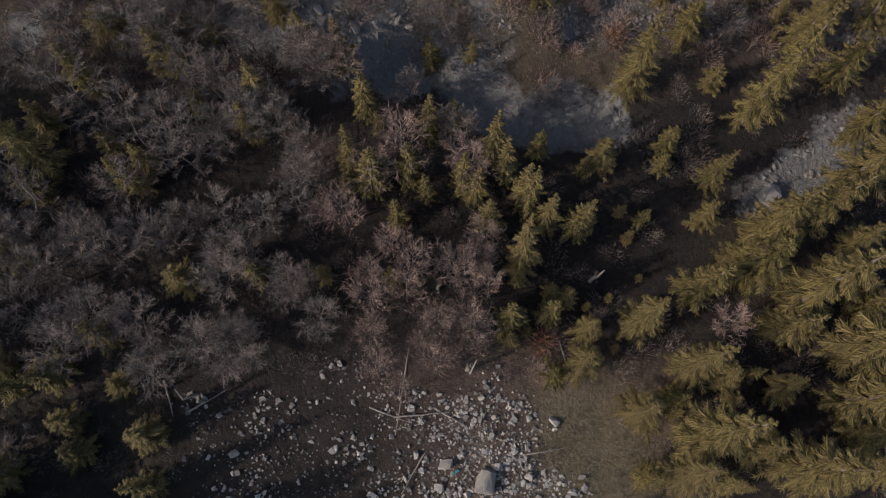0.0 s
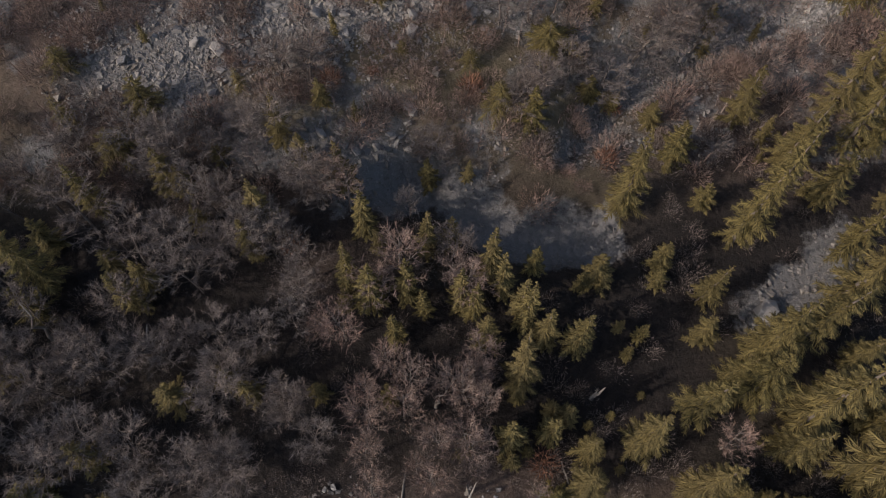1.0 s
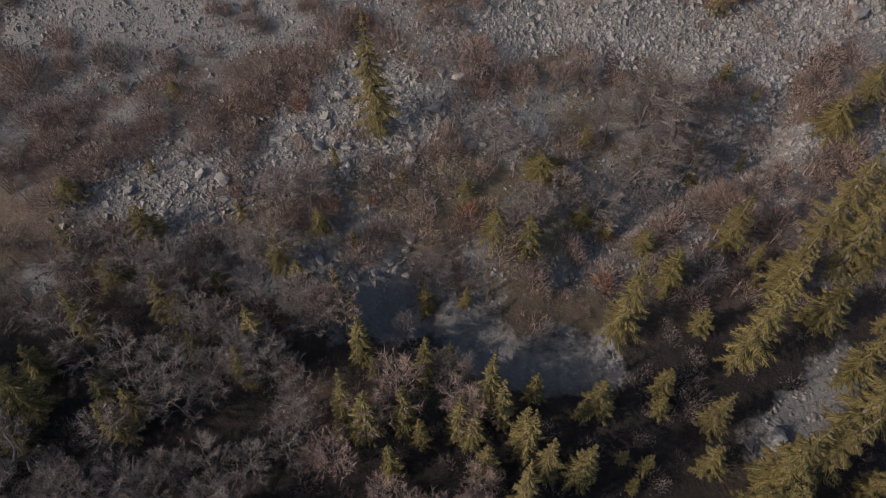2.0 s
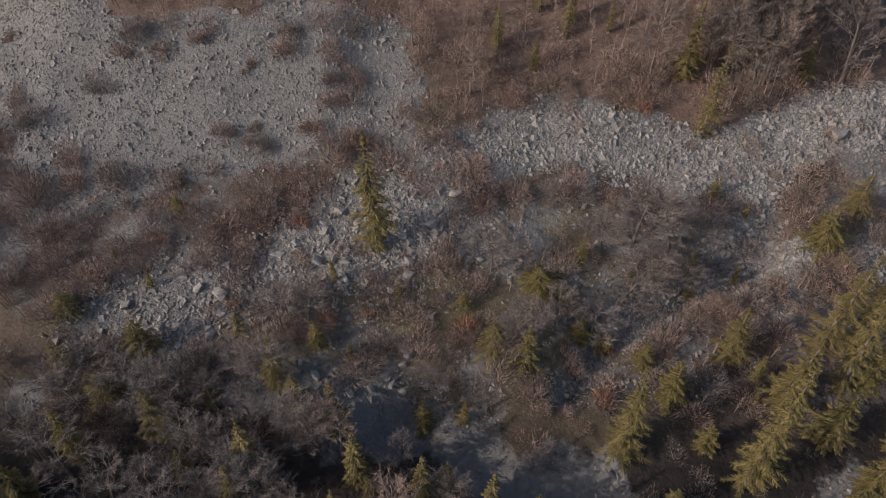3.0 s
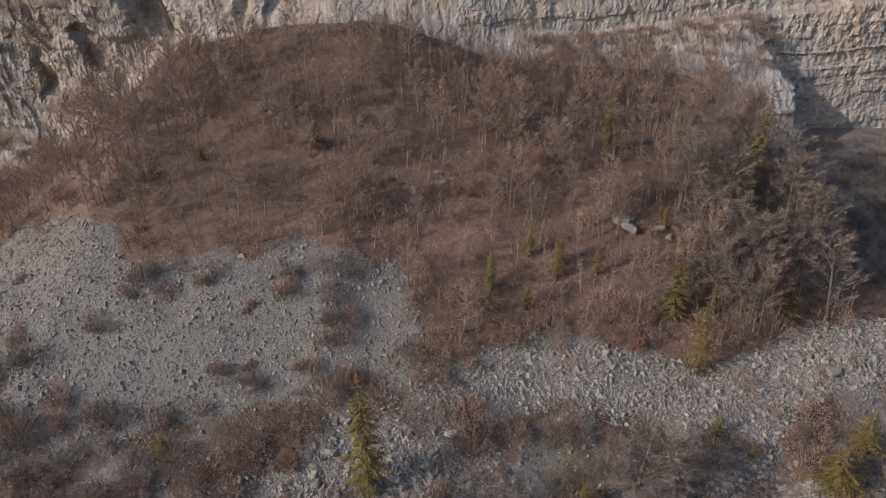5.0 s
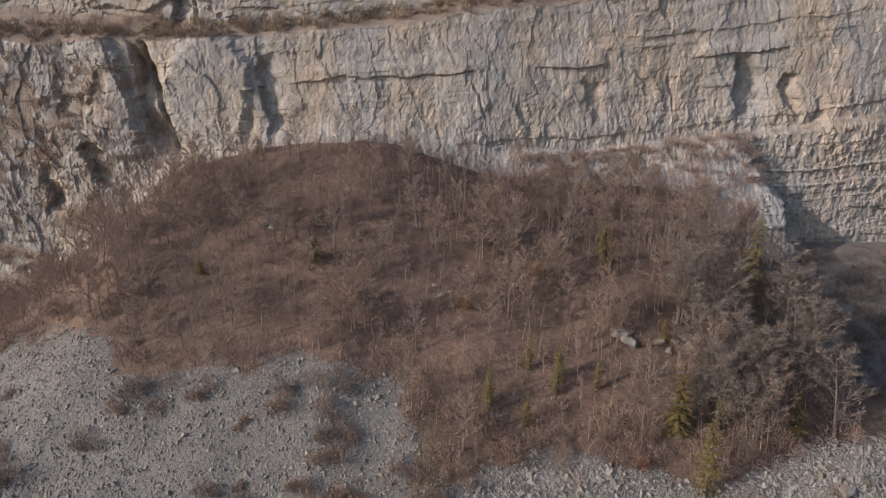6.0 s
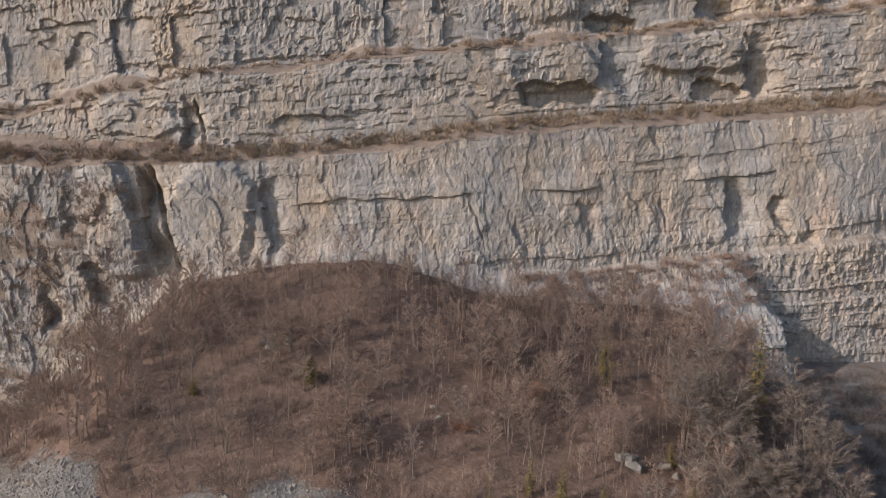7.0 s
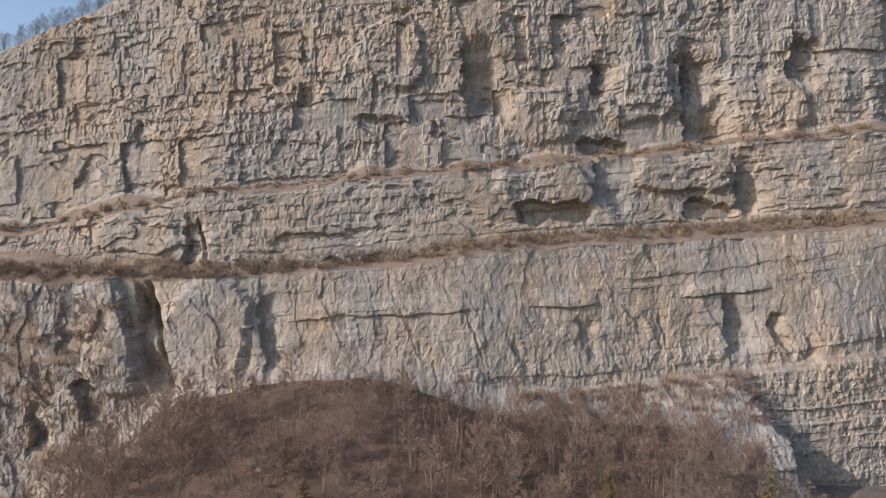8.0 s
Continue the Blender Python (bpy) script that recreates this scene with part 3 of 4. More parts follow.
def spikes(starts, ends, radii):
    """Many thin three-sided twigs that end in a point."""
    starts, ends, radii = np.array(starts), np.array(ends), np.array(radii)
    way = ends - starts
    way = way / np.maximum(np.linalg.norm(way, axis=1), 1e-6)[:, None]
    a = np.cross(way, (0.31, 0.52, 0.79))
    a /= np.maximum(np.linalg.norm(a, axis=1), 1e-6)[:, None]
    c = np.cross(way, a)
    ring = [starts + radii[:, None] * (math.cos(q) * a + math.sin(q) * c) for q in (0, 2.094, 4.189)]
    verts = np.stack([*ring, ends], 1).reshape(-1, 3)
    b = np.arange(len(starts)) * 4
    return verts, np.concatenate([np.stack([b, b + 1, b + 3], 1), np.stack([b + 1, b + 2, b + 3], 1), np.stack([b + 2, b, b + 3], 1)])


def spruce(seed, height=10.0, reach=1.5, whorls=20, gaps=0.12, fine=1.0, ring=7):
    """A spruce 10 m high and 3 m wide at its foot: trunk and crown meshes. fine: how much smaller its sprays are."""
    r = random.Random(seed)
    tv, tf = tube([(0, 0, -1.0), (0.02, 0, 3), (0, 0.03, 7), (0, 0, height * 0.99)], [0.19, 0.15, 0.08, 0.01], 6)
    s, e, w = [], [], []
    first = 0.08 * height
    for k in range(whorls):
        u = k / (whorls - 1)
        z = first + (height - first) * u ** 0.92
        length = reach * (1 - u) ** 0.85 * r.uniform(0.8, 1.12) + 0.08
        if u < 0.12:
            length *= 0.75
        count = ring if u < 0.75 else ring - 2
        turn = r.uniform(0, 6.28)
        for b in range(count):
            if r.random() < gaps:
                continue
            a = turn + 6.283 * b / count + r.uniform(-0.35, 0.35)
            ln = length * r.uniform(0.55, 1.3)
            drop, z0 = r.uniform(0.25, 0.6) - 0.75 * max(0, u - 0.6), z + r.uniform(-0.2, 0.2)
            ca, sa = math.cos(a), math.sin(a)

            def at(q):
                return np.array((ca * ln * q, sa * ln * q, z0 + ln * (0.12 * q - drop * q * q + 0.12 * q ** 4)))
            nodes = max(2, int(round((5 if ln > 0.55 else 3) * fine)))
            s.append(at(0.0)), e.append(at(0.62)), w.append((0.09 + 0.05 * ln) / fine)
            s.append(at(0.5)), e.append(at(1.08)), w.append((0.07 + 0.04 * ln) / fine)
            for m in range(nodes):
                q = 0.2 + 0.75 * m / nodes
                p = at(q)
                for hand in (-1, 1):
                    ang = a + hand * r.uniform(0.55, 1.0)
                    tl = ln * (0.34 - 0.22 * q) * r.uniform(0.6, 1.3) + 0.05
                    s.append(p), e.append(p + np.array((math.cos(ang) * tl, math.sin(ang) * tl, -tl * r.uniform(0.1, 0.7)))), w.append((0.045 + 0.08 * tl) / fine)
    s.append(np.array((0, 0, height * 0.93))), e.append(np.array((0, 0.02, height))), w.append(0.05)
    cv, cf = slivers(s, e, w, 0.6)
    return mesh_of("trunk", tv, tf, M_BARK, True), mesh_of("crown", cv, cf, M_SPRUCE)


def pine(seed):
    """A broad low-branched young conifer, 7 m high and 5 m wide."""
    return spruce(seed, 7.0, 2.4, 15, 0.25, 1.7, 8)


def bare_tree(seed, twigs, height=8.0, spread=2.2, limbs=12, count=1500, thick=1.0, bark=None):
    """A leafless broadleaf tree: a trunk with limbs and branches, and a crown of fine twigs that fan out from them."""
    r = random.Random(seed)
    lean = (r.uniform(-0.5, 0.5), r.uniform(-0.5, 0.5))

    def stem(q):
        return np.array((lean[0] * q * q + 0.1 * math.sin(5 * q + seed), lean[1] * q * q, -0.8 + (height * 0.92 + 0.8) * q))
    tv, tf = tube([stem(q) for q in (0, 0.2, 0.4, 0.6, 0.8, 1.0)], [0.12, 0.1, 0.075, 0.055, 0.03, 0.012], 5)
    ls, le, lw, s, e, w = [], [], [], [], [], []
    subs = 6
    each = max(2, count // (limbs * subs))
    for k in range(limbs):
        q = 0.3 + 0.66 * k / limbs + r.uniform(-0.03, 0.03)
        base, a, rise = stem(q), 2.4 * k + r.uniform(-0.5, 0.5), r.uniform(0.45, 0.9) + 0.5 * q
        long = spread * 1.2 * (1.15 - 0.75 * q) * r.uniform(0.7, 1.15)
        way = np.array((math.cos(a), math.sin(a), rise))
        way *= long / np.linalg.norm(way)

        def limb(u):
            return base + way * u + np.array((0, 0, 0.3 * long * u * u))
        ls.append(base), le.append(limb(0.6)), lw.append(0.045)
        ls.append(limb(0.5)), le.append(limb(1.0)), lw.append(0.028)
        for m in range(subs):
            u, b2 = 0.25 + 0.75 * m / subs, a + r.uniform(0.3, 1.1) * (1 if m % 2 else -1)
            l2 = long * (0.75 - 0.4 * u) * r.uniform(0.7, 1.2)
            p, w2 = limb(u), np.array((math.cos(b2) * 0.8, math.sin(b2) * 0.8, r.uniform(0.3, 1.0))) * l2
            ls.append(p), le.append(p + w2), lw.append(0.02)
            for _ in range(each):
                v = r.random() ** 0.7
                t = w2 / np.linalg.norm(w2) + np.array((r.uniform(-1.2, 1.2), r.uniform(-1.2, 1.2), r.uniform(-0.7, 1.1)))
                t *= r.uniform(0.2, 0.6) * thick ** 0.3 / np.linalg.norm(t)
                s.append(p + w2 * v), e.append(p + w2 * v + t), w.append(r.uniform(0.011, 0.02) * thick)
    lv, lf = spikes(ls, le, lw)
    trunk = mesh_of("trunk", np.concatenate([np.array(tv), lv]), np.concatenate([np.array(tf), lf + len(tv)]), bark or M_BARK)
    cv, cf = blades(s, e, w, seed)
    return trunk, mesh_of("crown", cv, cf, twigs)


def plant(name, meshes, label, category, group):
    """A thing of a trunk and a crown, ready to be copied."""
    ob = tagged(new(name), label, category, group)
    part("trunk", meshes[0], ob)
    part("crown", meshes[1], ob)
    return ob


def stand(x, y, turn, wide, high, lean=0.0):
    """The pose of a plant that is scaled in width and height, at its place on the ground."""
    return pose(x, y, float(terrain(x, y)), lean * math.sin(turn * 7), lean * math.cos(turn * 5), turn) @ Matrix.Diagonal((wide, wide, high, 1))


class Kinds:
    """Some shapes of one kind: the first use of a shape places the original, later ones copies."""

    def __init__(self, originals):
        self.originals, self.used = originals, set()

    def put(self, k, m):
        ob = self.originals[k % len(self.originals)]
        if ob.name in self.used:
            return copy_thing(ob, m)
        self.used.add(ob.name)
        ob.matrix_basis = m
        return ob


SPRUCES = Kinds([plant("spruce_tree", spruce(k), "yellow-green spruce with drooping branches on the slope", "spruce tree", "spruces on the slope") for k in (1, 2, 3, 4, 5)])
OLD_SPRUCES = Kinds([plant("spruce_tree", spruce(k, 10.0, 1.45, 22, 0.18, 2.3, 8), "tall old yellow-green spruce in the dense stand", "spruce tree", "old spruces of the stand") for k in (6, 7, 8)])
PINES = Kinds([plant("young_conifer", pine(k), "broad low olive-green conifer among brown shrubs", "conifer", "young conifers") for k in (11, 12)])
GREYS = Kinds([plant("bare_tree", bare_tree(k, M_TWIG_GREY, count=2100), "leafless grey-brown broadleaf tree in the wood", "bare tree", "bare trees of the wood") for k in (21, 22, 23)])
BROWNS = Kinds([plant("bare_tree", bare_tree(k, M_TWIG_BROWN, 7.0, 2.3, 12, 1500, 1.45, M_BARK_PALE), "leafless reddish-brown tree on the hill", "bare tree", "bare trees of the hill") for k in (31, 32, 33)])

# spruces: x, y, height, crown width
GROVE = [
    (4.3, 26.2, 8.8, 2.5), (8.6, 26.7, 5.5, 1.7), (5.7, 24.2, 8.8, 2.2), (-3.1, 24, 7.7, 2.3), (1.6, 23.3, 7.7, 2.1), (7.1, 22.6, 8.8, 1.9),
    (4.2, 19.9, 11, 2.9), (7.5, 21.5, 9.9, 2.3), (9.3, 20.1, 8.8, 2.2), (12.1, 19.7, 9.9, 2.7), (7, 15.9, 14.3, 3.8), (11, 13.3, 7.7, 2.2),
    (5.9, 11, 8.8, 2.7), (9.4, 11.9, 7.7, 2.1), (-4.1, 20.3, 6.6, 1.9), (-6.4, 23.6, 8.8, 2.7), (-5.8, 28.5, 6.6, 1.7), (-1.4, 28.2, 7.7, 2.1),
    (1, 29, 6.6, 1.8), (-7.2, 30.3, 8.8, 2.5), (-9, 34.5, 7.7, 2.1), (-8.4, 24.5, 9.9, 3.2),
]
GROVE_EDGE = [
    (-16.6, 30.6, 9, 3.3), (-17.6, 28.3, 7.5, 3.6), (-1.5, 22.7, 6, 1.8), (-4.6, 14.7, 6, 1.6), (-8.9, 23.4, 7, 2.2),
]
STAND_NEAR = [
    (12.8, 10.5, 6, 3.4), (17.2, 10.8, 7.1, 4), (12.3, 7.3, 8.7, 4.9), (9.7, 6.5, 4, 2.3), (22.1, 13.7, 7.2, 4.1), (27.2, 15.2, 12.2, 7),
    (26, 16.4, 6.3, 3.7), (21.4, 7, 7.2, 4.1), (24.3, 6.6, 8, 4.6), (29.6, 5.3, 6.1, 3.6), (25.6, 4.4, 3.5, 2.1), (17.2, 3.1, 9.5, 5.5),
    (20.7, 4.5, 5.1, 3), (22.1, 1.2, 9.7, 5.6), (26.9, 0.6, 9.7, 5.5), (20.8, -1.9, 9.8, 5.6), (29.6, -1.2, 9.9, 5.6), (32.8, -2.3, 9.7, 5.5),
    (29.6, 10.4, 8.7, 4.9),
]
STAND_DEEP = [
    (31.2, 12.5, 11, 5.5), (33.6, 14.9, 10.4, 5.2), (36.9, 13.8, 6.4, 3.2), (35.4, 8.6, 12.9, 6.5), (38.2, 12.4, 6.5, 3.3), (37, 5.7, 8, 4),
    (34.7, 4.2, 9.7, 4.9), (36, 1.5, 9.8, 4.9), (36.7, -1.9, 7.6, 3.8), (33, -0.3, 4.4, 2.2), (17.6, -2.2, 7.6, 3.8), (23.9, -2.5, 7.1, 3.5),
    (34.4, -0.9, 6.7, 3.4), (14.4, 25.6, 6.5, 3.2), (24.1, 23.9, 6.8, 3.4), (17.4, 32.6, 7.4, 3.7), (22.1, 37, 5.9, 2.9), (24.8, 32.7, 4.3, 2.2),
    (20.4, 27.2, 5.2, 2.6),
]
STAND_FAR = [
    (20.1, 25.4, 3.5, 1.7), (37.4, 28, 8.5, 4.3), (36.8, 23.7, 10, 5), (35.3, 21.7, 7.6, 3.8), (28.5, 18.7, 11.6, 5.8), (31.9, 19.7, 8.1, 4.1),
    (36.9, 18.1, 8.8, 4.4), (23.7, 20.3, 5.6, 2.8), (27.6, 29.3, 10.5, 4.4), (33.1, 36.4, 9.5, 4.2), (35.8, 32.9, 9, 3.2), (38.5, 37.6, 10, 3.5),
    (28.6, 40.9, 9, 4.6), (32.4, 36.1, 9, 4.9), (40.9, 41.5, 9, 4.3), (22.6, 37.8, 5.2, 2.5), (20.3, 40.7, 5.8, 2.7), (37.2, 41.3, 8.9, 4.2),
    (41.2, 38, 9, 4.3),
]
WEST_WOOD = [
    (-28.5, 23.6, 7, 3.5), (-27.6, 25.5, 5.5, 2.5), (-31.1, 27.4, 7, 2.9), (-37.6, 22.8, 7, 4.6), (-36.8, 25.8, 7.8, 4.3), (-30.7, 9.9, 7, 3.3),
    (-34.9, 7, 5.5, 2.8), (-29.4, 5.7, 5.5, 3), (-33.6, 2.5, 5.5, 3.1), (-26.3, 1.3, 6.2, 3.2), (-32.7, -0.1, 5.5, 3.1), (-18.7, 16.1, 6.2, 3.8),
    (-20.3, 16.9, 5.5, 2.6), (-16.9, 15.4, 5.5, 2.3), (-26, 35, 7.8, 4.1), (-33.3, 32.8, 7, 3.7), (-23, 31.2, 4.7, 1.9), (-39.6, 17.4, 7.8, 4.6),
    (-39.7, 7.1, 7, 4), (-37.4, 29.4, 6.2, 2.9), (-11, 15.4, 4.7, 2), (-23.9, 15, 5.5, 2.9),
]
SLOPE = [
    (-6.1, 52.2, 8.4, 4.7), (30.1, 65, 13, 4), (7.2, 74.3, 6, 1.6), (11.4, 71.8, 5, 1.5), (16, 77, 5, 1.5), (30.5, 58.2, 3.1, 2.9),
    (41.2, 52.9, 5.4, 6.8), (45.4, 56.3, 6.1, 6.1), (10.6, 48.1, 4.1, 5.3), (15.1, 51, 3.4, 2.9), (-11.6, 42.5, 6.1, 2.3), (-15.4, 38.8, 6.1, 3.6),
    (-9.3, 35.5, 4.1, 2.2), (-29.1, 42.6, 5.4, 6), (-31.9, 38.5, 5.4, 4.6), (-24.9, 34.6, 6.8, 3.2), (-21.7, 37.9, 3.4, 2.3), (-36.7, 41.2, 4.8, 3.6),
    (5.7, 42, 5.4, 3.9), (8.6, 40.5, 5.4, 2.6), (2.8, 46, 3.4, 2.1), (-1.2, 36.4, 5.4, 2.2),
]
SLOPE_EAST = [
    (17, 32.7, 6, 3.8), (-8.3, 41.1, 3, 1.9), (-27.7, 56.9, 3, 1.9), (-3.8, 47.4, 2.6, 1.5), (16.9, 44.1, 3, 2.3), (26.7, 49, 3, 2.4),
    (-37.4, 46.3, 4.5, 3.1), (-19.8, 44.3, 3.8, 2.3), (27.2, 51.2, 5.2, 2.7), (-13.4, 37, 4.5, 2.4), (14.6, 43.8, 3.8, 2.2),
]
HILL = [
    (43.5, 89, 9, 3.5), (25.3, 95.1, 8, 4.1), (-15.9, 93.9, 7, 3.3), (7.3, 73.4, 7, 1.4), (12.3, 78.8, 6, 1.4), (15.4, 75.6, 7, 1.5),
    (28.7, 70.9, 9, 3), (-30.8, 128, 5, 2.8), (20.4, 76, 4, 1.3), (64.3, 153.4, 4, 3.3), (30.4, 82.7, 4, 1.4), (42.6, 71, 6, 2.2),
    (-31.8, 93.6, 4, 2),
]
# thick leafless trees beside the gully
GULLY_TREES = [
    (17.3, 52, 5.5, 5.2), (21.1, 53.3, 6, 5.7), (24.6, 52.6, 6, 5.7), (27.8, 52.6, 5, 4.8), (22.6, 49.3, 5, 4.8), (19.6, 47.7, 5, 4.8),
    (12.6, 45.1, 4.5, 4.3), (15.6, 43.9, 4.5, 4.3), (10.1, 43.3, 4.5, 4.3), (25.9, 49.4, 5, 4.8), (5.8, 49.9, 4.5, 4.3), (7.2, 42.1, 4, 3.8),
]
BARE_GROVE = [
    (-13.1, 21, 8, 3.9), (-0.2, 11.1, 10, 4.3), (2.9, 9.8, 10, 4.3), (-6.6, 10.1, 9, 3.7), (-3.3, 13.4, 9, 3.7), (-5.9, 6.5, 9, 3.9),
    (-0.4, 7.1, 10, 4.5), (4.1, 13.7, 9, 3.2), (8.2, 6.7, 5, 2.6), (-2, 8.7, 9, 3.2), (-29.3, 17, 9, 5.8), (-32.6, 17.9, 9, 5.9),
    (-34.4, 15.4, 8, 5.5), (-28.3, 28, 8, 4.3), (-23.8, 28.1, 8, 4.7), (-21.2, 19.8, 7, 3.1), (-11.8, 26.3, 7, 3), (-21.2, 9.3, 8, 4.5),
    (-25.5, 8.9, 8, 3.6), (-14, 14.5, 7, 3.4), (-12.5, 13.5, 7, 3.4), (-3.9, 4.8, 8, 3.3), (24.8, 10.8, 6, 4.1),
]

rnd = random.Random(5)
for k, (x, y, high, wide) in enumerate([(x, y, 1.02 * high, 1.1 * wide) for x, y, high, wide in GROVE] + GROVE_EDGE + STAND_NEAR + STAND_DEEP + STAND_FAR + WEST_WOOD + SLOPE + SLOPE_EAST + HILL):
    if wide / high > 0.6:
        PINES.put(k, stand(x, y, 47 * k, wide / 5.2, high / 7.0, 2))
    else:
        (OLD_SPRUCES if wide > 3.3 else SPRUCES).put(k, stand(x, y, 47 * k, wide / (3.4 if wide > 3.3 else 2.4), high / 9.0, 2))
for k, (x, y, high, wide) in enumerate(BARE_GROVE):
    (GREYS if x < -11 else BROWNS).put(k, stand(x, y, 61 * k, wide / 4.2, high / 8.0, 3))


for k, (x, y, high, wide) in enumerate(GULLY_TREES):
    GREYS.put(k, stand(x, y, 61 * k, wide / 3.6, high / 7.4, 3))


def free_of_stone(x, y, limit=0.55):
    return float(stony(np.array([x]), np.array([y]))[0]) < limit


def before_conifer(x, y):
    """Whether a tree here would crowd a conifer of the hill."""
    return any(abs(x - cx) < 2.6 and -9 < y - cy < 1.5 for cx, cy, high, wide in HILL + SLOPE if cy > 60)


# the leafless wood on the near left
n = 0
while n < 84:
    x, y = rnd.uniform(-54, 4), rnd.uniform(-8, 41)
    if free_of_stone(x, y) and not (-21 < x < 8 and y < 6) and not (y < 9 and n % 4):
        (GREYS if x < -11 else BROWNS).put(n, stand(x, y, 73 * n, rnd.uniform(0.85, 1.3), rnd.uniform(0.65, 1.05), 4))
        n += 1
for n in range(22):
    x, y = rnd.uniform(-26, 2), rnd.uniform(28, 46)
    if inside(np.array([x]), np.array([y]), CLEARING)[0] < 0.5:
        GREYS.put(n, stand(x, y, 73 * n, rnd.uniform(0.8, 1.2), rnd.uniform(0.5, 0.85), 4))
# small spruces in the shade of the grove
for n in range(16):
    x, y = rnd.uniform(1, 22), rnd.uniform(8, 27)
    k = rnd.uniform(0.4, 0.8) if x < 12 else rnd.uniform(0.25, 0.5)
    SPRUCES.put(n, stand(x, y, 73 * n, k * 1.3, k, 3))
# younger spruces that fill the stand on the right
n = 0
while n < 22:
    x, y = rnd.uniform(16, 54), rnd.uniform(-14, 40)
    if free_of_stone(x, y) and x > 16 and not (10 < x < 26 and 14 < y < 34):
        k = rnd.uniform(0.3, 0.6)
        SPRUCES.put(n, stand(x, y, 73 * n, k * rnd.uniform(0.9, 1.2), k, 3))
        n += 1
# dark wood at the left: mostly unseen spruces, added to shade the ground
for n in range(72):
    x, y, k = rnd.uniform(-62, -48), rnd.uniform(-22, 30), rnd.uniform(1.3, 1.9)
    if n % 2 == 1:
        x, k = rnd.uniform(-48, -24), rnd.uniform(1.3, 1.7)
        y = rnd.uniform(0.47 * x - 2.0, -8.0)
    if n % 3 == 0:
        x, y, k = rnd.uniform(-46, -25), rnd.uniform(-16, 8), rnd.uniform(0.85, 1.35)
    SPRUCES.put(n, stand(x, y, 73 * n, k * rnd.uniform(1.0, 1.3) * (1.5 if y < -8 else 1.0), k, 3))
# slender young spruces on the rocky slope
for n in range(12):
    x, y, k = rnd.uniform(-38, 44), rnd.uniform(36, 58), rnd.uniform(0.25, 0.45)
    SPRUCES.put(n, stand(x, y, 73 * n, k * rnd.uniform(0.9, 1.3), k, 3))
# taller grey trees at the edge of the hill above the gully
for n in range(30):
    x, y = 26 + 0.8 * n + rnd.uniform(-2, 2), rnd.uniform(65, 92)
    if free_of_stone(x, y) and free_of_stone(x, y + 5) and not before_conifer(x, y):
        GREYS.put(n, stand(x, y, 73 * n, rnd.uniform(1.0, 1.6), rnd.uniform(0.9, 1.4), 4))
n = 0
while n < 24:
    x, y = rnd.uniform(32, 50), rnd.uniform(72, 97)
    if free_of_stone(x, y, 0.6) and not before_conifer(x, y):
        GREYS.put(n, stand(x, y, 73 * n, rnd.uniform(0.9, 1.4), rnd.uniform(0.9, 1.35), 4))
        n += 1
# bare trees of the brown hill
n = 0
while n < 165:
    x, y = rnd.uniform(-78, 53), rnd.uniform(68, 126)
    if free_of_stone(x, y, 0.35) and not before_conifer(x, y) and (x < 30 or free_of_stone(x, y + 4, 0.35)):
        BROWNS.put(n, stand(x, y, 73 * n, rnd.uniform(0.8, 1.3), rnd.uniform(0.65, 1.1), 5))
        n += 1


def grove_of(name, label, kind, poses, share=1):
    """Trees too many and too far to tell apart, as one mesh."""
    for suffix in ("trunks", "crowns"):
        verts, faces, count = [], [], 0
        for k, m in enumerate(poses):
            source = next(c for c in kind.originals[k % len(kind.originals)].children if c.name.startswith(suffix[:5])).data
            co = np.empty(len(source.vertices) * 3, dtype=np.float32)
            source.vertices.foreach_get("co", co)
            tri = np.empty(len(source.loops), dtype=np.int32)
            source.loops.foreach_get("vertex_index", tri)
            tri = tri.reshape(-1, 3)[::share if suffix == "crowns" else 1]
            mat = np.array(m)
            verts.append(co.reshape(-1, 3) @ mat[:3, :3].T + mat[:3, 3])
            faces.append(tri.reshape(-1, 3) + count)
            count += len(source.vertices)
        me = mesh_of(name, np.concatenate(verts), np.concatenate(faces), source.materials[0])
        tagged(new(name + "_" + suffix, me), label, "trees", kind="stuff")


poses = []
while len(poses) < 72:
    x, y = rnd.uniform(-86, 54), rnd.uniform(84, 128)
    if free_of_stone(x, y, 0.35):
        poses.append(stand(x, y, rnd.uniform(0, 360), rnd.uniform(0.6, 1.0), rnd.uniform(0.5, 0.95), 5))
grove_of("hill_wood", "far leafless brown wood below the rock wall", BROWNS, poses)
poses = []
xs = np.array([-96 + 0.5 * n + rnd.uniform(-0.6, 0.6) for n in range(110)])
edges = cliff_line(xs) + 5 - wall_face(xs, rim_line(xs) - 0.5)[0]
for x, edge, top in zip(xs, edges, rim_line(xs)):
    poses.append(pose(x, edge + rnd.uniform(0.2, 3.5), top + 0.1, rnd.uniform(-8, 8), rnd.uniform(-8, 8), rnd.uniform(0, 360)) @ Matrix.Diagonal((rnd.uniform(0.4, 0.7),) * 2 + (rnd.uniform(0.4, 0.65), 1)))
grove_of("rim_wood", "leafless grey trees along the rim of the wall", GREYS, poses, 3)


# ---- brush, stones and other uncountable stuff ----
def scattered(count, box, keep, seed):
    r = np.random.RandomState(seed)
    x, y = r.uniform(box[0], box[1], count), r.uniform(box[2], box[3], count)
    ok = keep(x, y)
    return x[ok], y[ok], r


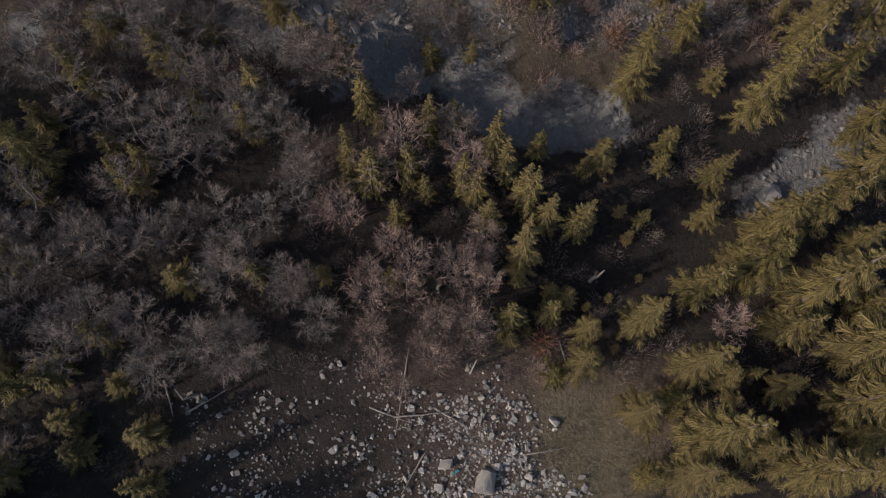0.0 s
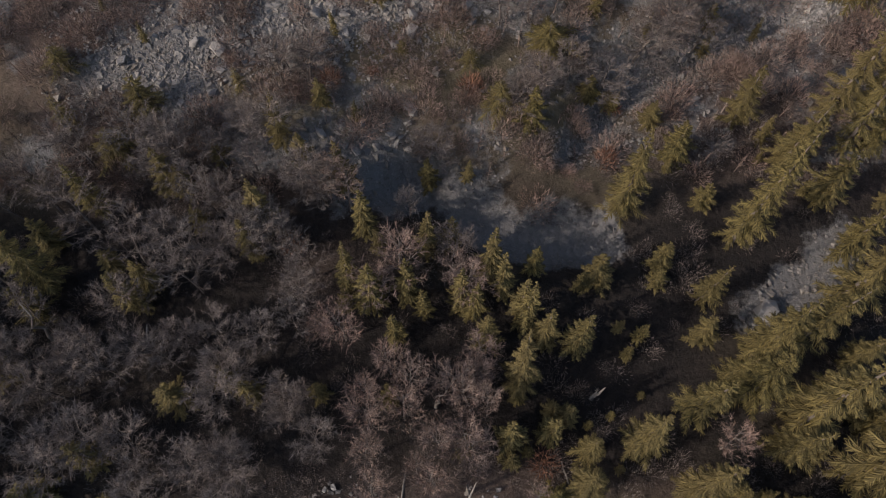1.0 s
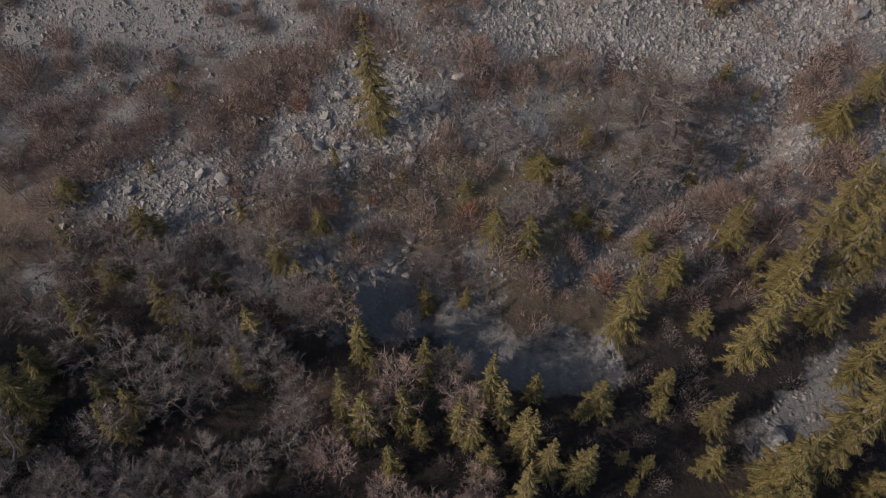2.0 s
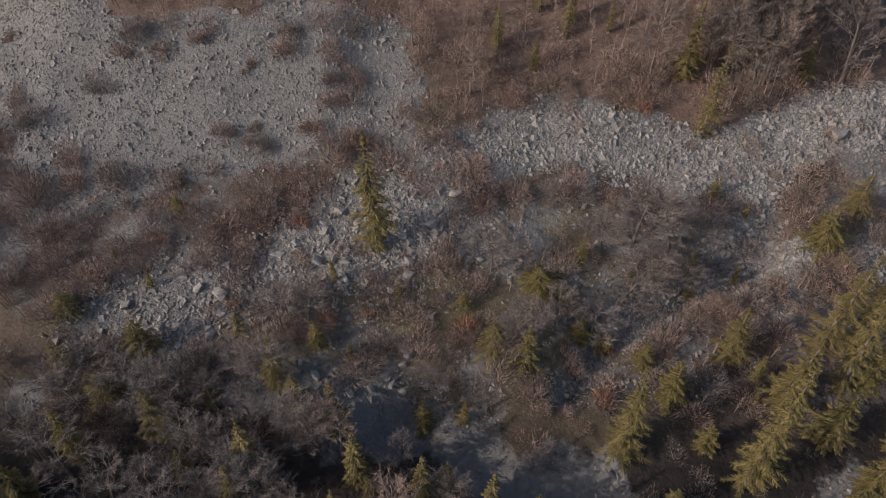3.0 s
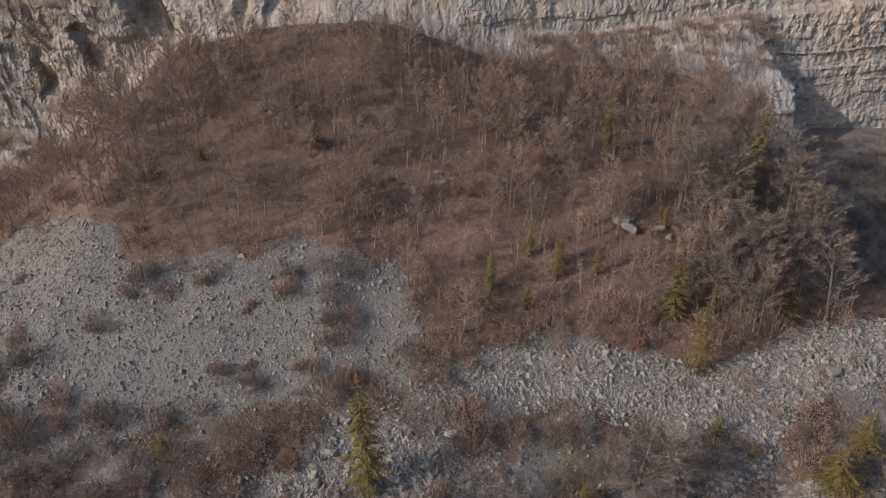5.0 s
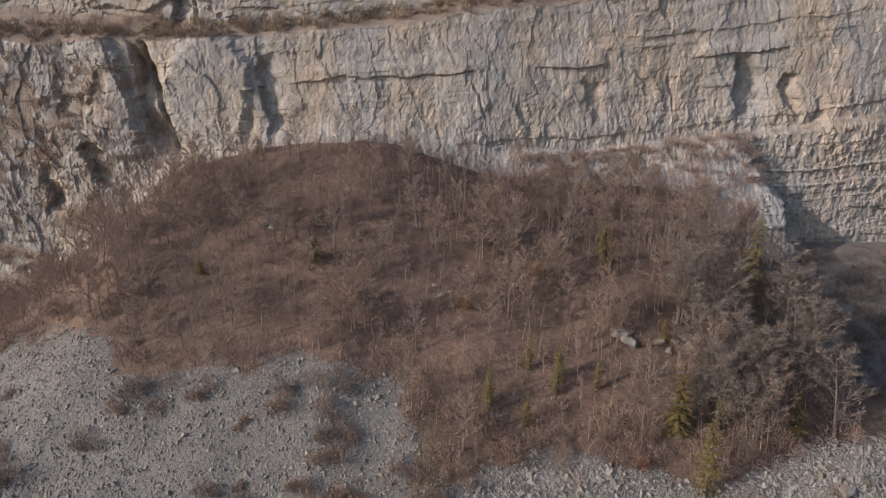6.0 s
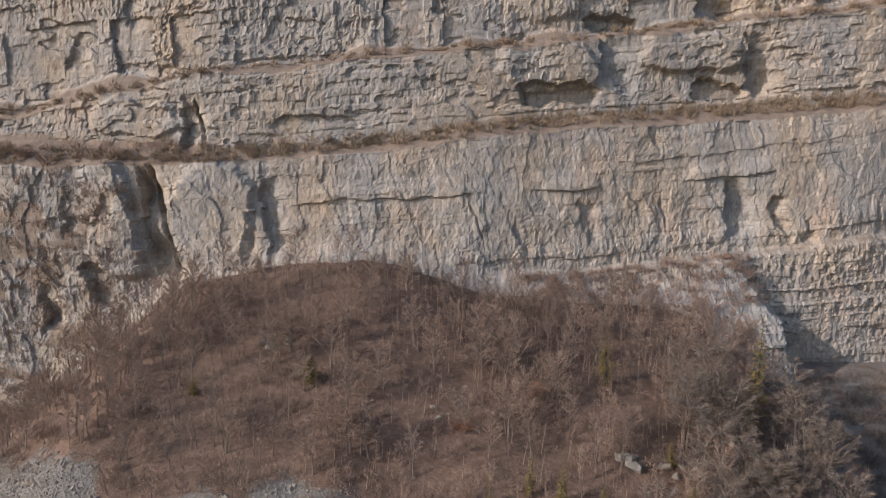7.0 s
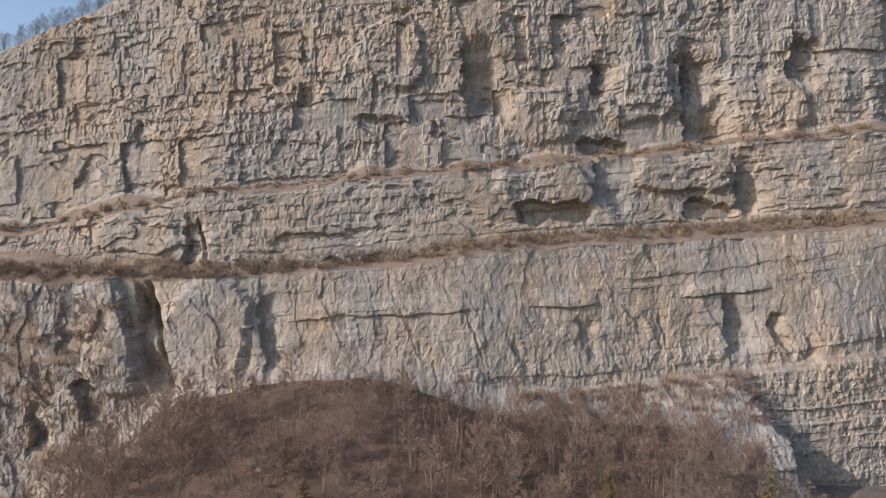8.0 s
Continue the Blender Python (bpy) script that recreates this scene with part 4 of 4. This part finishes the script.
def brush(name, label, at, r, size, material, count=90, thick=1.0, long=1.0):
    """Rounded leafless shrubs, each a loose dome of fine twigs."""
    n = len(at)
    big = np.repeat(size * r.uniform(0.45, 1.35, n), count)
    v = r.normal(size=(n * count, 3))
    v /= np.linalg.norm(v, axis=1)[:, None]
    v[:, 2] = np.abs(v[:, 2]) * 0.9 + 0.05
    tall = np.repeat(r.uniform(0.8, 1.6, n), count)
    p = v * (r.random_sample(n * count) ** 0.45)[:, None]
    way = 1.1 * v + r.uniform(-0.6, 0.6, (n * count, 3)) + (0, 0, 0.35)
    way *= (long * r.uniform(0.25, 0.65, n * count) / np.linalg.norm(way, axis=1))[:, None]
    scale = np.stack([big, big, big * tall], 1)
    place = np.repeat(at, count, 0)
    start, end = place + (p - way * 0.5) * scale, place + (p + way * 0.5) * scale
    verts, faces = blades(start, end, r.uniform(0.017, 0.03, n * count) * (0.6 + 0.3 * big) * thick, count)
    return tagged(new(name, mesh_of(name, verts, faces, material)), label, "shrubs", kind="stuff")


def on_ground(x, y):
    return np.stack([x, y, terrain(x, y)], 1)


def lucky(x, y, share):
    return hash2(np.floor(x * 9), np.floor(y * 9), 3) < share


def ragged(x, y):
    """How far stones cover the ground, with a torn edge of its own for the plants."""
    return scree(x, y) + 0.55 * fbm(x / 3, y / 3, 95, 3)


def saplings(name, label, at, r, material, tall, twigs=34):
    """Slender leafless young trees, each a thin stem with steep side branches."""
    n = len(at)
    high = tall * r.uniform(0.45, 1.3, n)
    tip = at + np.stack([r.normal(0, 0.09, n) * high, r.normal(0, 0.09, n) * high, high], 1)
    v1, f1 = spikes(at - (0, 0, 0.4), tip, r.uniform(0.04, 0.085, n))
    up = np.repeat(high, twigs)
    q = r.uniform(0.22, 0.97, n * twigs)
    start = np.repeat(at, twigs, 0) + np.repeat(tip - at, twigs, 0) * q[:, None]
    a = r.uniform(0, 6.283, n * twigs)
    way = np.stack([np.cos(a), np.sin(a), r.uniform(0.3, 1.6, n * twigs)], 1)
    way *= (up * (0.06 + 0.24 * (1 - q)) * r.uniform(0.5, 1.2, n * twigs) / np.linalg.norm(way, axis=1))[:, None]
    v2, f2 = blades(start, start + way, r.uniform(0.018, 0.036, n * twigs), 5)
    me = mesh_of(name, np.concatenate([v1, v2]), np.concatenate([f1, f2 + len(v1)]), material)
    return tagged(new(name, me), label, "young trees", kind="stuff")


def off_ravine(x, y):
    return (x + 0.06 * (110 - y) < 54) | (y < 72)


x, y, r = scattered(560, (-62, 60, 34, 74), lambda x, y: ((ragged(x, y) < 0.5) | lucky(x, y, 0.05)) & (fbm(x / 7, y / 5, 98, 3) > -0.22), 1)
brush("brush", "leafless red-brown brush on the rocky slope", on_ground(x, y), r, 1.9, M_TWIG_BROWN, 700, 0.8, 0.45)
x, y, r = scattered(2300, (-95, 98, 62, 129), lambda x, y: (ragged(x, y) < 0.45) & (off_ravine(x, y) | lucky(x, y, 0.5)), 2)
brush("brush", "low leafless brown brush on the hill", on_ground(x, y), r, 1.2, M_TWIG_BROWN, 110, 0.95, 0.8)
x, y, r = scattered(5200, (-72, 60, 44, 100), lambda x, y: lucky(x + 40, y, 0.55 * np.clip(1.0 - np.maximum(inside(x, y, SCREE_WEST), inside(x, y, SCREE_EAST)) / 4.5, 0, 1)) & (np.maximum(inside(x, y, SCREE_WEST), inside(x, y, SCREE_EAST)) > -3.5) & (fbm(x / 5, y / 5, 99, 3) > -0.05), 24)
brush("brush", "leafless brown brush along the torn edge of the scree", on_ground(x, y), r, 1.25, M_TWIG_BROWN, 170, 1.1, 0.6)
x, y, r = scattered(1900, (-90, 60, 66, 128), lambda x, y: (ragged(x, y) < 0.35) & off_ravine(x, y) & (fbm(x / 10, y / 10, 97, 3) > -0.5), 22)
saplings("hill_saplings", "slender leafless young trees on the brown hill", on_ground(x, y), r, M_TWIG_PALE, 4.2)
x, y, r = scattered(330, (-60, 52, 36, 62), lambda x, y: ragged(x, y) < 0.5, 23)
saplings("slope_saplings", "slender leafless young trees on the rocky slope", on_ground(x, y), r, M_TWIG_PALE, 2.8)
x, y, r = scattered(250, (-58, 54, 35, 59), lambda x, y: (ragged(x, y) < 0.6) & (fbm(x / 7, y / 5, 98, 3) > -0.2), 8)
brush("thicket", "dense grey leafless thicket on the rocky slope", on_ground(x, y), r, 1.7, M_TWIG_GREY, 520, 0.9, 0.45)
x, y, r = scattered(110, (-24, 10, 41, 60), lambda x, y: fbm(x / 5, y / 4, 96, 3) > -0.1, 26)
brush("brush", "leafless brown shrubs among the rocks", on_ground(x, y), r, 1.35, M_TWIG_BROWN, 480, 0.75, 0.45)
x, y, r = scattered(150, (50, 84, 84, 122), lambda x, y: x + 0.06 * (110 - y) > 53, 9)
brush("thicket", "grey leafless shrubs in the shaded ravine", on_ground(x, y), r, 2.0, M_TWIG_GREY, 150, 1.5)
x, y, r = scattered(170, (58, 100, 108, 128), lambda x, y: y < cliff_line(x) - 1, 25)
brush("thicket", "grey leafless shrubs below the bedded rock", on_ground(x, y), r, 1.6, M_TWIG_GREY, 130, 1.4, 0.7)
x, y, r = scattered(800, (-58, 52, -12, 42), lambda x, y: stony(x, y) < 0.6, 3)
brush("undergrowth", "grey-brown leafless undergrowth of the wood", on_ground(x, y), r, 1.3, M_TWIG_GREY, 150, 0.8, 0.6)


def on_wall(count, line, spread, seed):
    """Places on a ledge of the rock wall."""
    r = np.random.RandomState(seed)
    x = r.uniform(-120, 92, count)
    z = np.interp(x, LEDGE_X, line) + spread * r.uniform(0.2, 1.0, count)
    return np.stack([x, cliff_line(x) + 5 - wall_face(x, z)[0], z], 1), r


at, r = on_wall(540, LEDGE_LOW, 3.0, 4)
brush("ledge_brush", "dry brown shrubs on the broad rock ledge", at, r, 1.3, M_TURF, 90, 2.2)
r = np.random.RandomState(16)
x = r.uniform(-90, -32, 55)
z = np.interp(x, LEDGE_X, LEDGE_LOW) + r.uniform(0.2, 4.0, 55)
brush("ledge_brush", "brown leafless thicket on the western rock ledge", np.stack([x, cliff_line(x) + 5 - wall_face(x, z)[0], z], 1), r, 1.5, M_TWIG_BROWN, 160, 1.2)
at, r = on_wall(260, LEDGE_HIGH, 1.8, 5)
brush("ledge_brush", "dry brown shrubs on the upper rock ledge", at, r, 1.0, M_TURF, 90, 2.2)


CORNERS = np.array([(-1, -1, -0.6), (1, -1, -0.6), (1, 1, -0.6), (-1, 1, -0.6), (-0.5, 0, 0.8), (0.5, 0, 0.8)])
ROOF_FACES = np.array([(0, 1, 5), (0, 5, 4), (1, 2, 5), (2, 3, 4), (2, 4, 5), (3, 0, 4)])


BLOCK_CORNERS = np.array([(-1, -1, -0.8), (1, -1, -0.8), (1, 1, -0.8), (-1, 1, -0.8), (-0.8, -0.8, 0.7), (0.8, -0.8, 0.7), (0.8, 0.8, 0.7), (-0.8, 0.8, 0.7)])
BLOCK_FACES = np.array([(0, 1, 5), (0, 5, 4), (1, 2, 6), (1, 6, 5), (2, 3, 7), (2, 7, 6), (3, 0, 4), (3, 4, 7), (4, 5, 6), (4, 6, 7)])


def stones(name, label, xs, ys, sizes, r, material, corners=CORNERS, sides=ROOF_FACES, flat=0.75):
    """Loose angular stones, each a broken wedge or block that is half sunk in the slope."""
    n, many = len(xs), len(corners)
    v = corners[None] * r.uniform(0.3, 0.62, (n, 1, 3)) * (1, 1, flat) * r.uniform(0.55, 1.2, (n, many, 3)) + r.uniform(-0.12, 0.12, (n, many, 3))
    a, b = r.uniform(0, 6.283, n), r.uniform(-0.6, 0.6, n)
    ca, sa, cb, sb = np.cos(a)[:, None], np.sin(a)[:, None], np.cos(b)[:, None], np.sin(b)[:, None]
    vx, vz = v[:, :, 0] * cb + v[:, :, 2] * sb, -v[:, :, 0] * sb + v[:, :, 2] * cb
    vx, vy = vx * ca - v[:, :, 1] * sa, vx * sa + v[:, :, 1] * ca
    v = np.stack([vx, vy, vz], -1) * sizes[:, None, None] + np.stack([xs, ys, terrain(xs, ys) + 0.1 * sizes], 1)[:, None]
    f = (sides[None] + many * np.arange(n)[:, None, None]).reshape(-1, 3)
    return tagged(new(name, mesh_of(name, v.reshape(-1, 3), f, material)), label, "stones", kind="stuff")


r = np.random.RandomState(6)
x = -50 - 46 * r.random_sample(400) ** 0.8
z = 18 + 48 * r.random_sample(400) ** 1.3
brush("wall_brush", "dry shrubs clinging to cracks of the rock wall", np.stack([x, cliff_line(x) + 5 - wall_face(x, z)[0], z], 1), r, 1.5, M_TWIG_BROWN, 90, 1.8)


x = r.uniform(18, 63, 260)
z = np.interp(x, LEDGE_X, LEDGE_FOOT) - 9 * r.random_sample(260) ** 1.5
brush("wall_brush", "dry shrubs on the rubble at the foot of the wall", np.stack([x, cliff_line(x) + 5 - wall_face(x, z)[0], z], 1), r, 1.3, M_TWIG_BROWN, 110, 1.3)


def r_pick(x, y):
    return hash2(np.floor(x * 7), np.floor(y * 7), 5)


x, y, r = scattered(150000, (-80, 66, 36, 104), lambda x, y: (scree(x, y) > 0.12 + 0.6 * r_pick(y, x)) | (r_pick(x, y) < 0.5 * (debris(x, y) - 0.45)), 11)
stones("scree_stones", "loose grey limestone scree on the slope", x, y, (0.18 + 0.15 * r.random_sample(len(x)) + 0.6 * r.random_sample(len(x)) ** 14) * (0.85 + 0.22 * smooth(-4, 14, x)), r, M_STONE)
x, y, r = scattered(13000, (-45, 45, -12, 36), lambda x, y: (stony(x, y) > 0.45) & ((inside(x, y, CLEARING) < 0.5) | lucky(x, y, 0.2)) & ((y > 12) | lucky(x, y, 0.8)), 12)
stones("rubble", "grey limestone rubble between the trees", x, y, (0.16 + 0.2 * r.random_sample(len(x)) + 0.6 * r.random_sample(len(x)) ** 10) * (0.65 + 0.35 * smooth(10, 14, y)), r, M_STONE, BLOCK_CORNERS, BLOCK_FACES)


# these brightened stones thicken eastward, where the rubble is to look sunlit
x, y, r = scattered(36000, (-26, 18, -14, 9), lambda x, y: (debris(x, y) > 0.1 + 0.8 * r_pick(y, x)) & (r_pick(x, y) < 0.02 + 0.33 * smooth(-5, 3, x) * (1 - 0.6 * smooth(9, 14, x)) + 0.45 * fbm(x / 2.5, y / 2.5, 91, 3)), 13)
stones("fresh_rubble", "pale broken limestone rubble on brown soil", x, y, 0.1 + 0.14 * r.random_sample(len(x)) + 0.45 * r.random_sample(len(x)) ** 9, r, M_SUNLIT_STONE, BLOCK_CORNERS, BLOCK_FACES)


x, y, r = scattered(46000, (-4, 64, 46, 78), lambda x, y: np.maximum(inside(x, y, SCREE_EAST), inside(x, y, GULLY)) > -0.6 + 1.6 * r_pick(y, x), 15)
stones("scree_stones", "packed pale limestone scree beside the gully", x, y, 0.16 + 0.15 * r.random_sample(len(x)) + 0.6 * r.random_sample(len(x)) ** 14, r, M_BOULDER)
x, y, r = scattered(22000, (-40, 10, 40, 62), lambda x, y: np.maximum(np.maximum(inside(x, y, ROCKS), inside(x, y, ROCKS_WEST)), inside(x, y, ROCKS_HIGH)) > -6.0 + 8.0 * r_pick(y, x) ** 0.6, 17)
stones("broken_rock", "loose blocks of grey limestone on the rocky slope", x, y, 0.13 + 0.15 * r.random_sample(len(x)) + 0.6 * r.random_sample(len(x)) ** 12, r, M_STONE, BLOCK_CORNERS, BLOCK_FACES)


def boulder_mesh(seed, lumps=1, material=None):
    """A broken limestone block about a metre across, with worn edges."""
    r = random.Random(seed)
    bm = bmesh.new()
    for lump in range(lumps):
        cx, cy, s = (0, 0, 1.0) if lump == 0 else (r.uniform(-0.9, 0.9), r.uniform(-0.6, 0.6), r.uniform(0.35, 0.7))
        made = []
        for k in range(24):
            way = Vector((r.uniform(-1, 1), r.uniform(-1, 1), r.uniform(-1, 1)))
            way /= (max(abs(way.x), abs(way.y), abs(way.z)) * way.length) ** 0.5 * r.uniform(0.85, 1.45)
            made.append(bm.verts.new((cx + s * 0.56 * way.x, cy + s * 0.48 * way.y, s * 0.34 * way.z)))
        hull = bmesh.ops.convex_hull(bm, input=made)
        bmesh.ops.delete(bm, geom=[v for v in made if not v.link_faces], context="VERTS")
    bmesh.ops.triangulate(bm, faces=list(bm.faces))
    me = bpy.data.meshes.new("boulder")
    bm.to_mesh(me)
    bm.free()
    me.materials.append(material or M_BOULDER)
    return me


BOULDERS = [boulder_mesh(k) for k in range(7)]
# blocks in the stone colour that has sunlight painted in
SUNLIT_BLOCKS = [boulder_mesh(k, 1, M_SUNLIT_STONE) for k in range(10, 17)]
# single large blocks: x, y, size
BLOCKS = [
    (0.2, -1.2, 1.3), (3.8, -2.6, 2.3), (10.1, 2.6, 1), (30.4, 22.9, 2.2), (7.8, 2.8, 0.7), (-0.5, -3.2, 0.9),
    (4.4, 1.3, 0.7), (-10.1, -0.1, 0.7), (-19, -0.3, 0.9), (-2.5, -0.4, 0.7), (7.7, -2.3, 0.9), (4.9, -1.4, 0.8),
    (-9.3, 35.8, 1), (12.5, -2.3, 0.7), (-12.5, 51.2, 1.6), (-14.5, 46.3, 1.2), (-2.9, 49.2, 1.4), (-22.1, 47.9, 1.6),
    (-22.7, 44, 1.1), (-2.7, 41.7, 1.2), (2.3, 57.8, 1.6), (-0.2, 54.5, 1.7), (-2.8, 50.8, 1.3), (45.9, 65, 1.9),
    (-31.7, 47, 1.4), (-10.3, 56.5, 1.2), (-24.5, 48.5, 1.2), (-4.5, 48, 1.1), (0.7, 51.3, 1),
]
for k, (x, y, size) in enumerate(BLOCKS):
    ob = tagged(new("boulder", (SUNLIT_BLOCKS if y < 10 else BOULDERS)[k % 7]), "pale angular limestone boulder lying in the rubble", "boulder", "boulders on the slope")
    ob.matrix_basis = pose(x, y, float(terrain(x, y)) + 0.2 * size, 11 * k % 30 - 15, 17 * k % 34 - 17, 71 * k) @ Matrix.Diagonal((size, size * 0.85, size * 0.8, 1))


# single leafless bushes that stand on the open scree: x, y, size
BUSHES = [
    (-35.5, 75.5, 2.0), (-32, 73.7, 1.3), (-27.1, 74.8, 1.5), (-38.6, 70.8, 1.9), (-21.6, 71.6, 1.3), (-17.7, 73.1, 1.9), (-16.3, 75.3, 1.9), (-11.2, 67.2, 2.2),
    (-12, 72.7, 1.9), (-9.8, 75.6, 1.7), (-23.5, 64.9, 1.2), (-20.7, 65.3, 1.1), (-18.5, 63.4, 1.4), (-10.2, 62, 2.3), (-13.9, 64.9, 1.5), (-45.8, 67.1, 2.4),
    (-49.1, 70.4, 2.1), (-39.2, 60.5, 3.0), (-35.1, 60.7, 2.5), (-43.5, 58.7, 2.8), (-51.8, 79.7, 1.1), (-28.5, 60, 1.3), (1.7, 63.5, 1.8), (-2.2, 66, 2.0),
    (-12.5, 69.5, 1.6), (-8.5, 64, 1.9), (-41, 63, 1.8), (-47, 62, 2.4), (-36, 73.8, 1.4), (-9, 70.5, 1.6),
]
r = np.random.RandomState(27)
for k, (x, y, size) in enumerate(BUSHES):
    made = brush("bare_bush", "dark leafless bush standing on the grey scree", on_ground(x + size * r.uniform(-0.75, 0.75, 4), y + size * r.uniform(-0.45, 0.45, 4)), r, 0.75 * size, M_TWIG_GREY if k % 3 == 0 else M_TWIG_BROWN, 420, 0.95, 0.55)
    made["kind"], made["category"], made["group"] = "thing", "bush", "bushes on the scree"


# bushes that keep their rust-coloured leaves: x, y, size
RUSTY = [
    (-6.7, 45.6, 1.6), (5, 57.5, 1.1), (-10.9, 44.8, 1.2), (2.9, 44, 1.2), (17.5, 43.7, 1.4), (-14.4, 55.3, 1.3),
    (23.8, 67.7, 1.2), (-7.8, 63.3, 1.7), (4.6, 56.4, 0.9), (15.7, 93.5, 1.7), (4.7, 87.2, 1.8), (73.6, 153, 2.5),
    (15.3, 93.3, 1.4), (9.1, 9.7, 1.8), (16.1, 37.4, 1.9), (-34.9, 34.4, 1.1), (-14.2, 29.3, 1.3),
]
r = np.random.RandomState(21)
for x, y, size in RUSTY:
    made = brush("rusty_bush", "low bush with rust-coloured dead leaves", np.array([(x, y, float(terrain(x, y)))]), r, size, M_RUST, 320, 1.5)
    made["kind"], made["category"], made["group"] = "thing", "bush", "rusty bushes"


def snag(seed, high):
    """A dead standing trunk, broken at the top, with stubs of branches."""
    q = random.Random(seed)
    path = [(0.15 * q.uniform(-1, 1) * k, 0.15 * q.uniform(-1, 1) * k, -0.6 + (high + 0.6) * k / 5) for k in range(6)]
    v, f = tube(path, [0.2, 0.17, 0.15, 0.12, 0.09, 0.05], 7)
    s, e, w = [], [], []
    for k in range(16):
        z, a, ln = high * q.uniform(0.3, 0.97), q.uniform(0, 6.28), q.uniform(0.15, 0.5)
        s.append((0, 0, z)), e.append((math.cos(a) * ln, math.sin(a) * ln, z - ln * q.uniform(-0.3, 0.5))), w.append(0.035)
    v2, f2 = spikes(s, e, w)
    return mesh_of("dead_trunk", np.concatenate([np.array(v), v2]), np.concatenate([np.array(f), f2 + len(v)]), M_DEADWOOD)


# dead trunks: x, y, height, lean
SNAGS = [
    (-0.5, 14.5, 5, 2), (2.1, 7.1, 6, 2), (-29.9, 24.4, 6, 6), (-36.7, 20.9, 7, 5), (-15.3, 30.9, 6, 3), (-21.9, 4.4, 5, 4),
    (13.7, 15.1, 4, 2),
]
for k, (x, y, high, lean) in enumerate(SNAGS):
    ob = tagged(new("dead_tree", snag(k, high)), "bleached dead tree trunk without bark standing in the wood", "dead tree", "dead trees")
    ob.matrix_basis = pose(x, y, float(terrain(x, y)), lean, 0.6 * lean, 40 * k)


# rock ribs that break through the brush of the hill: x, y, size
RIBS = [
    (26.5, 83.2, 2.7), (31.5, 82.6, 2.3), (-22, 103.1, 2.9), (2.1, 89.1, 1.1), (43.8, 106.5, 2.6), (45.5, 115.3, 3.1),
]
chance = random.Random(14)
OUTCROPS = [boulder_mesh(60 + k, 1, M_STONE) for k in range(5)]
for k, (x, y, size) in enumerate([rib for rib in RIBS for _ in range(4)]):
    x, y, size = x + chance.uniform(-2.2, 2.2), y + chance.uniform(-1.2, 1.2), size * chance.uniform(0.4, 0.9)
    ob = tagged(new("rock_outcrop", OUTCROPS[k % 5]), "grey limestone outcrop showing through brown brush", "outcrop", "outcrops of the hill")
    ob.matrix_basis = pose(x, y, float(terrain(x, y)) + 0.05 * size, chance.uniform(-20, 20), chance.uniform(-20, 20), 50 * k) @ Matrix.Diagonal((size * 1.2, size * 0.9, size, 1))

# single stones of the rubble and of the rock patch that can be told apart
land = bpy.data.objects["ground"]
picked = random.Random(9)
count = 0
while count < 280:
    if count % 2:
        x, y = picked.uniform(-24, 16), picked.uniform(-11, 7)
    else:
        x, y = picked.uniform(-22, 6), picked.uniform(38, 54)
    if stony(np.array([x]), np.array([y]))[0] > 0.5:
        size = 0.16 + 0.55 * picked.random() ** 3 if y < 10 else 0.35 + 0.9 * picked.random() ** 2
        ob = new("stone", (SUNLIT_BLOCKS if y < 10 else BOULDERS)[count % 7])
        ob.parent = land
        ob.matrix_basis = pose(x, y, float(terrain(x, y)) + 0.12 * size, picked.uniform(-25, 25), picked.uniform(-25, 25), picked.uniform(0, 360)) @ Matrix.Diagonal((size, size * picked.uniform(0.6, 1), size * picked.uniform(0.6, 1), 1))
        count += 1


def log(seed, length):
    """A fallen trunk, tapering, slightly bent."""
    q = random.Random(seed)
    n = 7
    v, f = tube([(0.03 * q.uniform(-1, 1), 0.03 * q.uniform(-1, 1), length * (k / (n - 1) - 0.5)) for k in range(n)], [0.10 - 0.01 * k for k in range(n)], 7)
    caps = [(0, s + 1, s) for s in range(1, 6)] + [(7 * (n - 1), 7 * (n - 1) + s, 7 * (n - 1) + s + 1) for s in range(1, 6)]
    return mesh_of("fallen_log", v, f + caps, M_DEADWOOD)


# fallen logs: x, y, length, turn
LOGS = [
    (-3.6, 6.2, 10, -8), (-2.5, -1.6, 5, -30), (11.2, 7.9, 4, 15), (-21.6, 4.4, 4, 120), (-25.3, 4.6, 3.5, 20), (-2, 3.1, 5, 95),
    (-4.9, 3.1, 4, 70), (9, -0.1, 4, 100), (0.8, 2.8, 4, 60), (-27.7, 20.9, 3, 10), (-8.8, 33.7, 3, 40),
]
for k, (x, y, length, turn) in enumerate(LOGS):
    ob = tagged(new("fallen_log", log(k, length)), "weathered grey log lying on the ground", "log", "fallen logs")
    ob.matrix_basis = pose(x, y, float(terrain(x, y)) + 0.15, 90, 0, turn)


# a scrap of teal sheet among the rubble
teal = Nodes("teal_sheet", 0.5)
M_TEAL = teal.done(teal.ramp(teal.noise(6, 4, 0.6), [(0.3, (0.05, 0.20, 0.19)), (0.7, (0.12, 0.36, 0.34))]))
scrap = boulder_mesh(90, 3, M_TEAL)
x, y = (1.2, -1.8)
tagged(new("plastic_scrap", scrap), "crumpled teal plastic scrap lying in the rubble", "scrap").matrix_basis = pose(x, y, float(terrain(x, y)) + 0.12, 10, 5, 30) @ Matrix.Diagonal((0.45, 0.3, 0.2, 1))
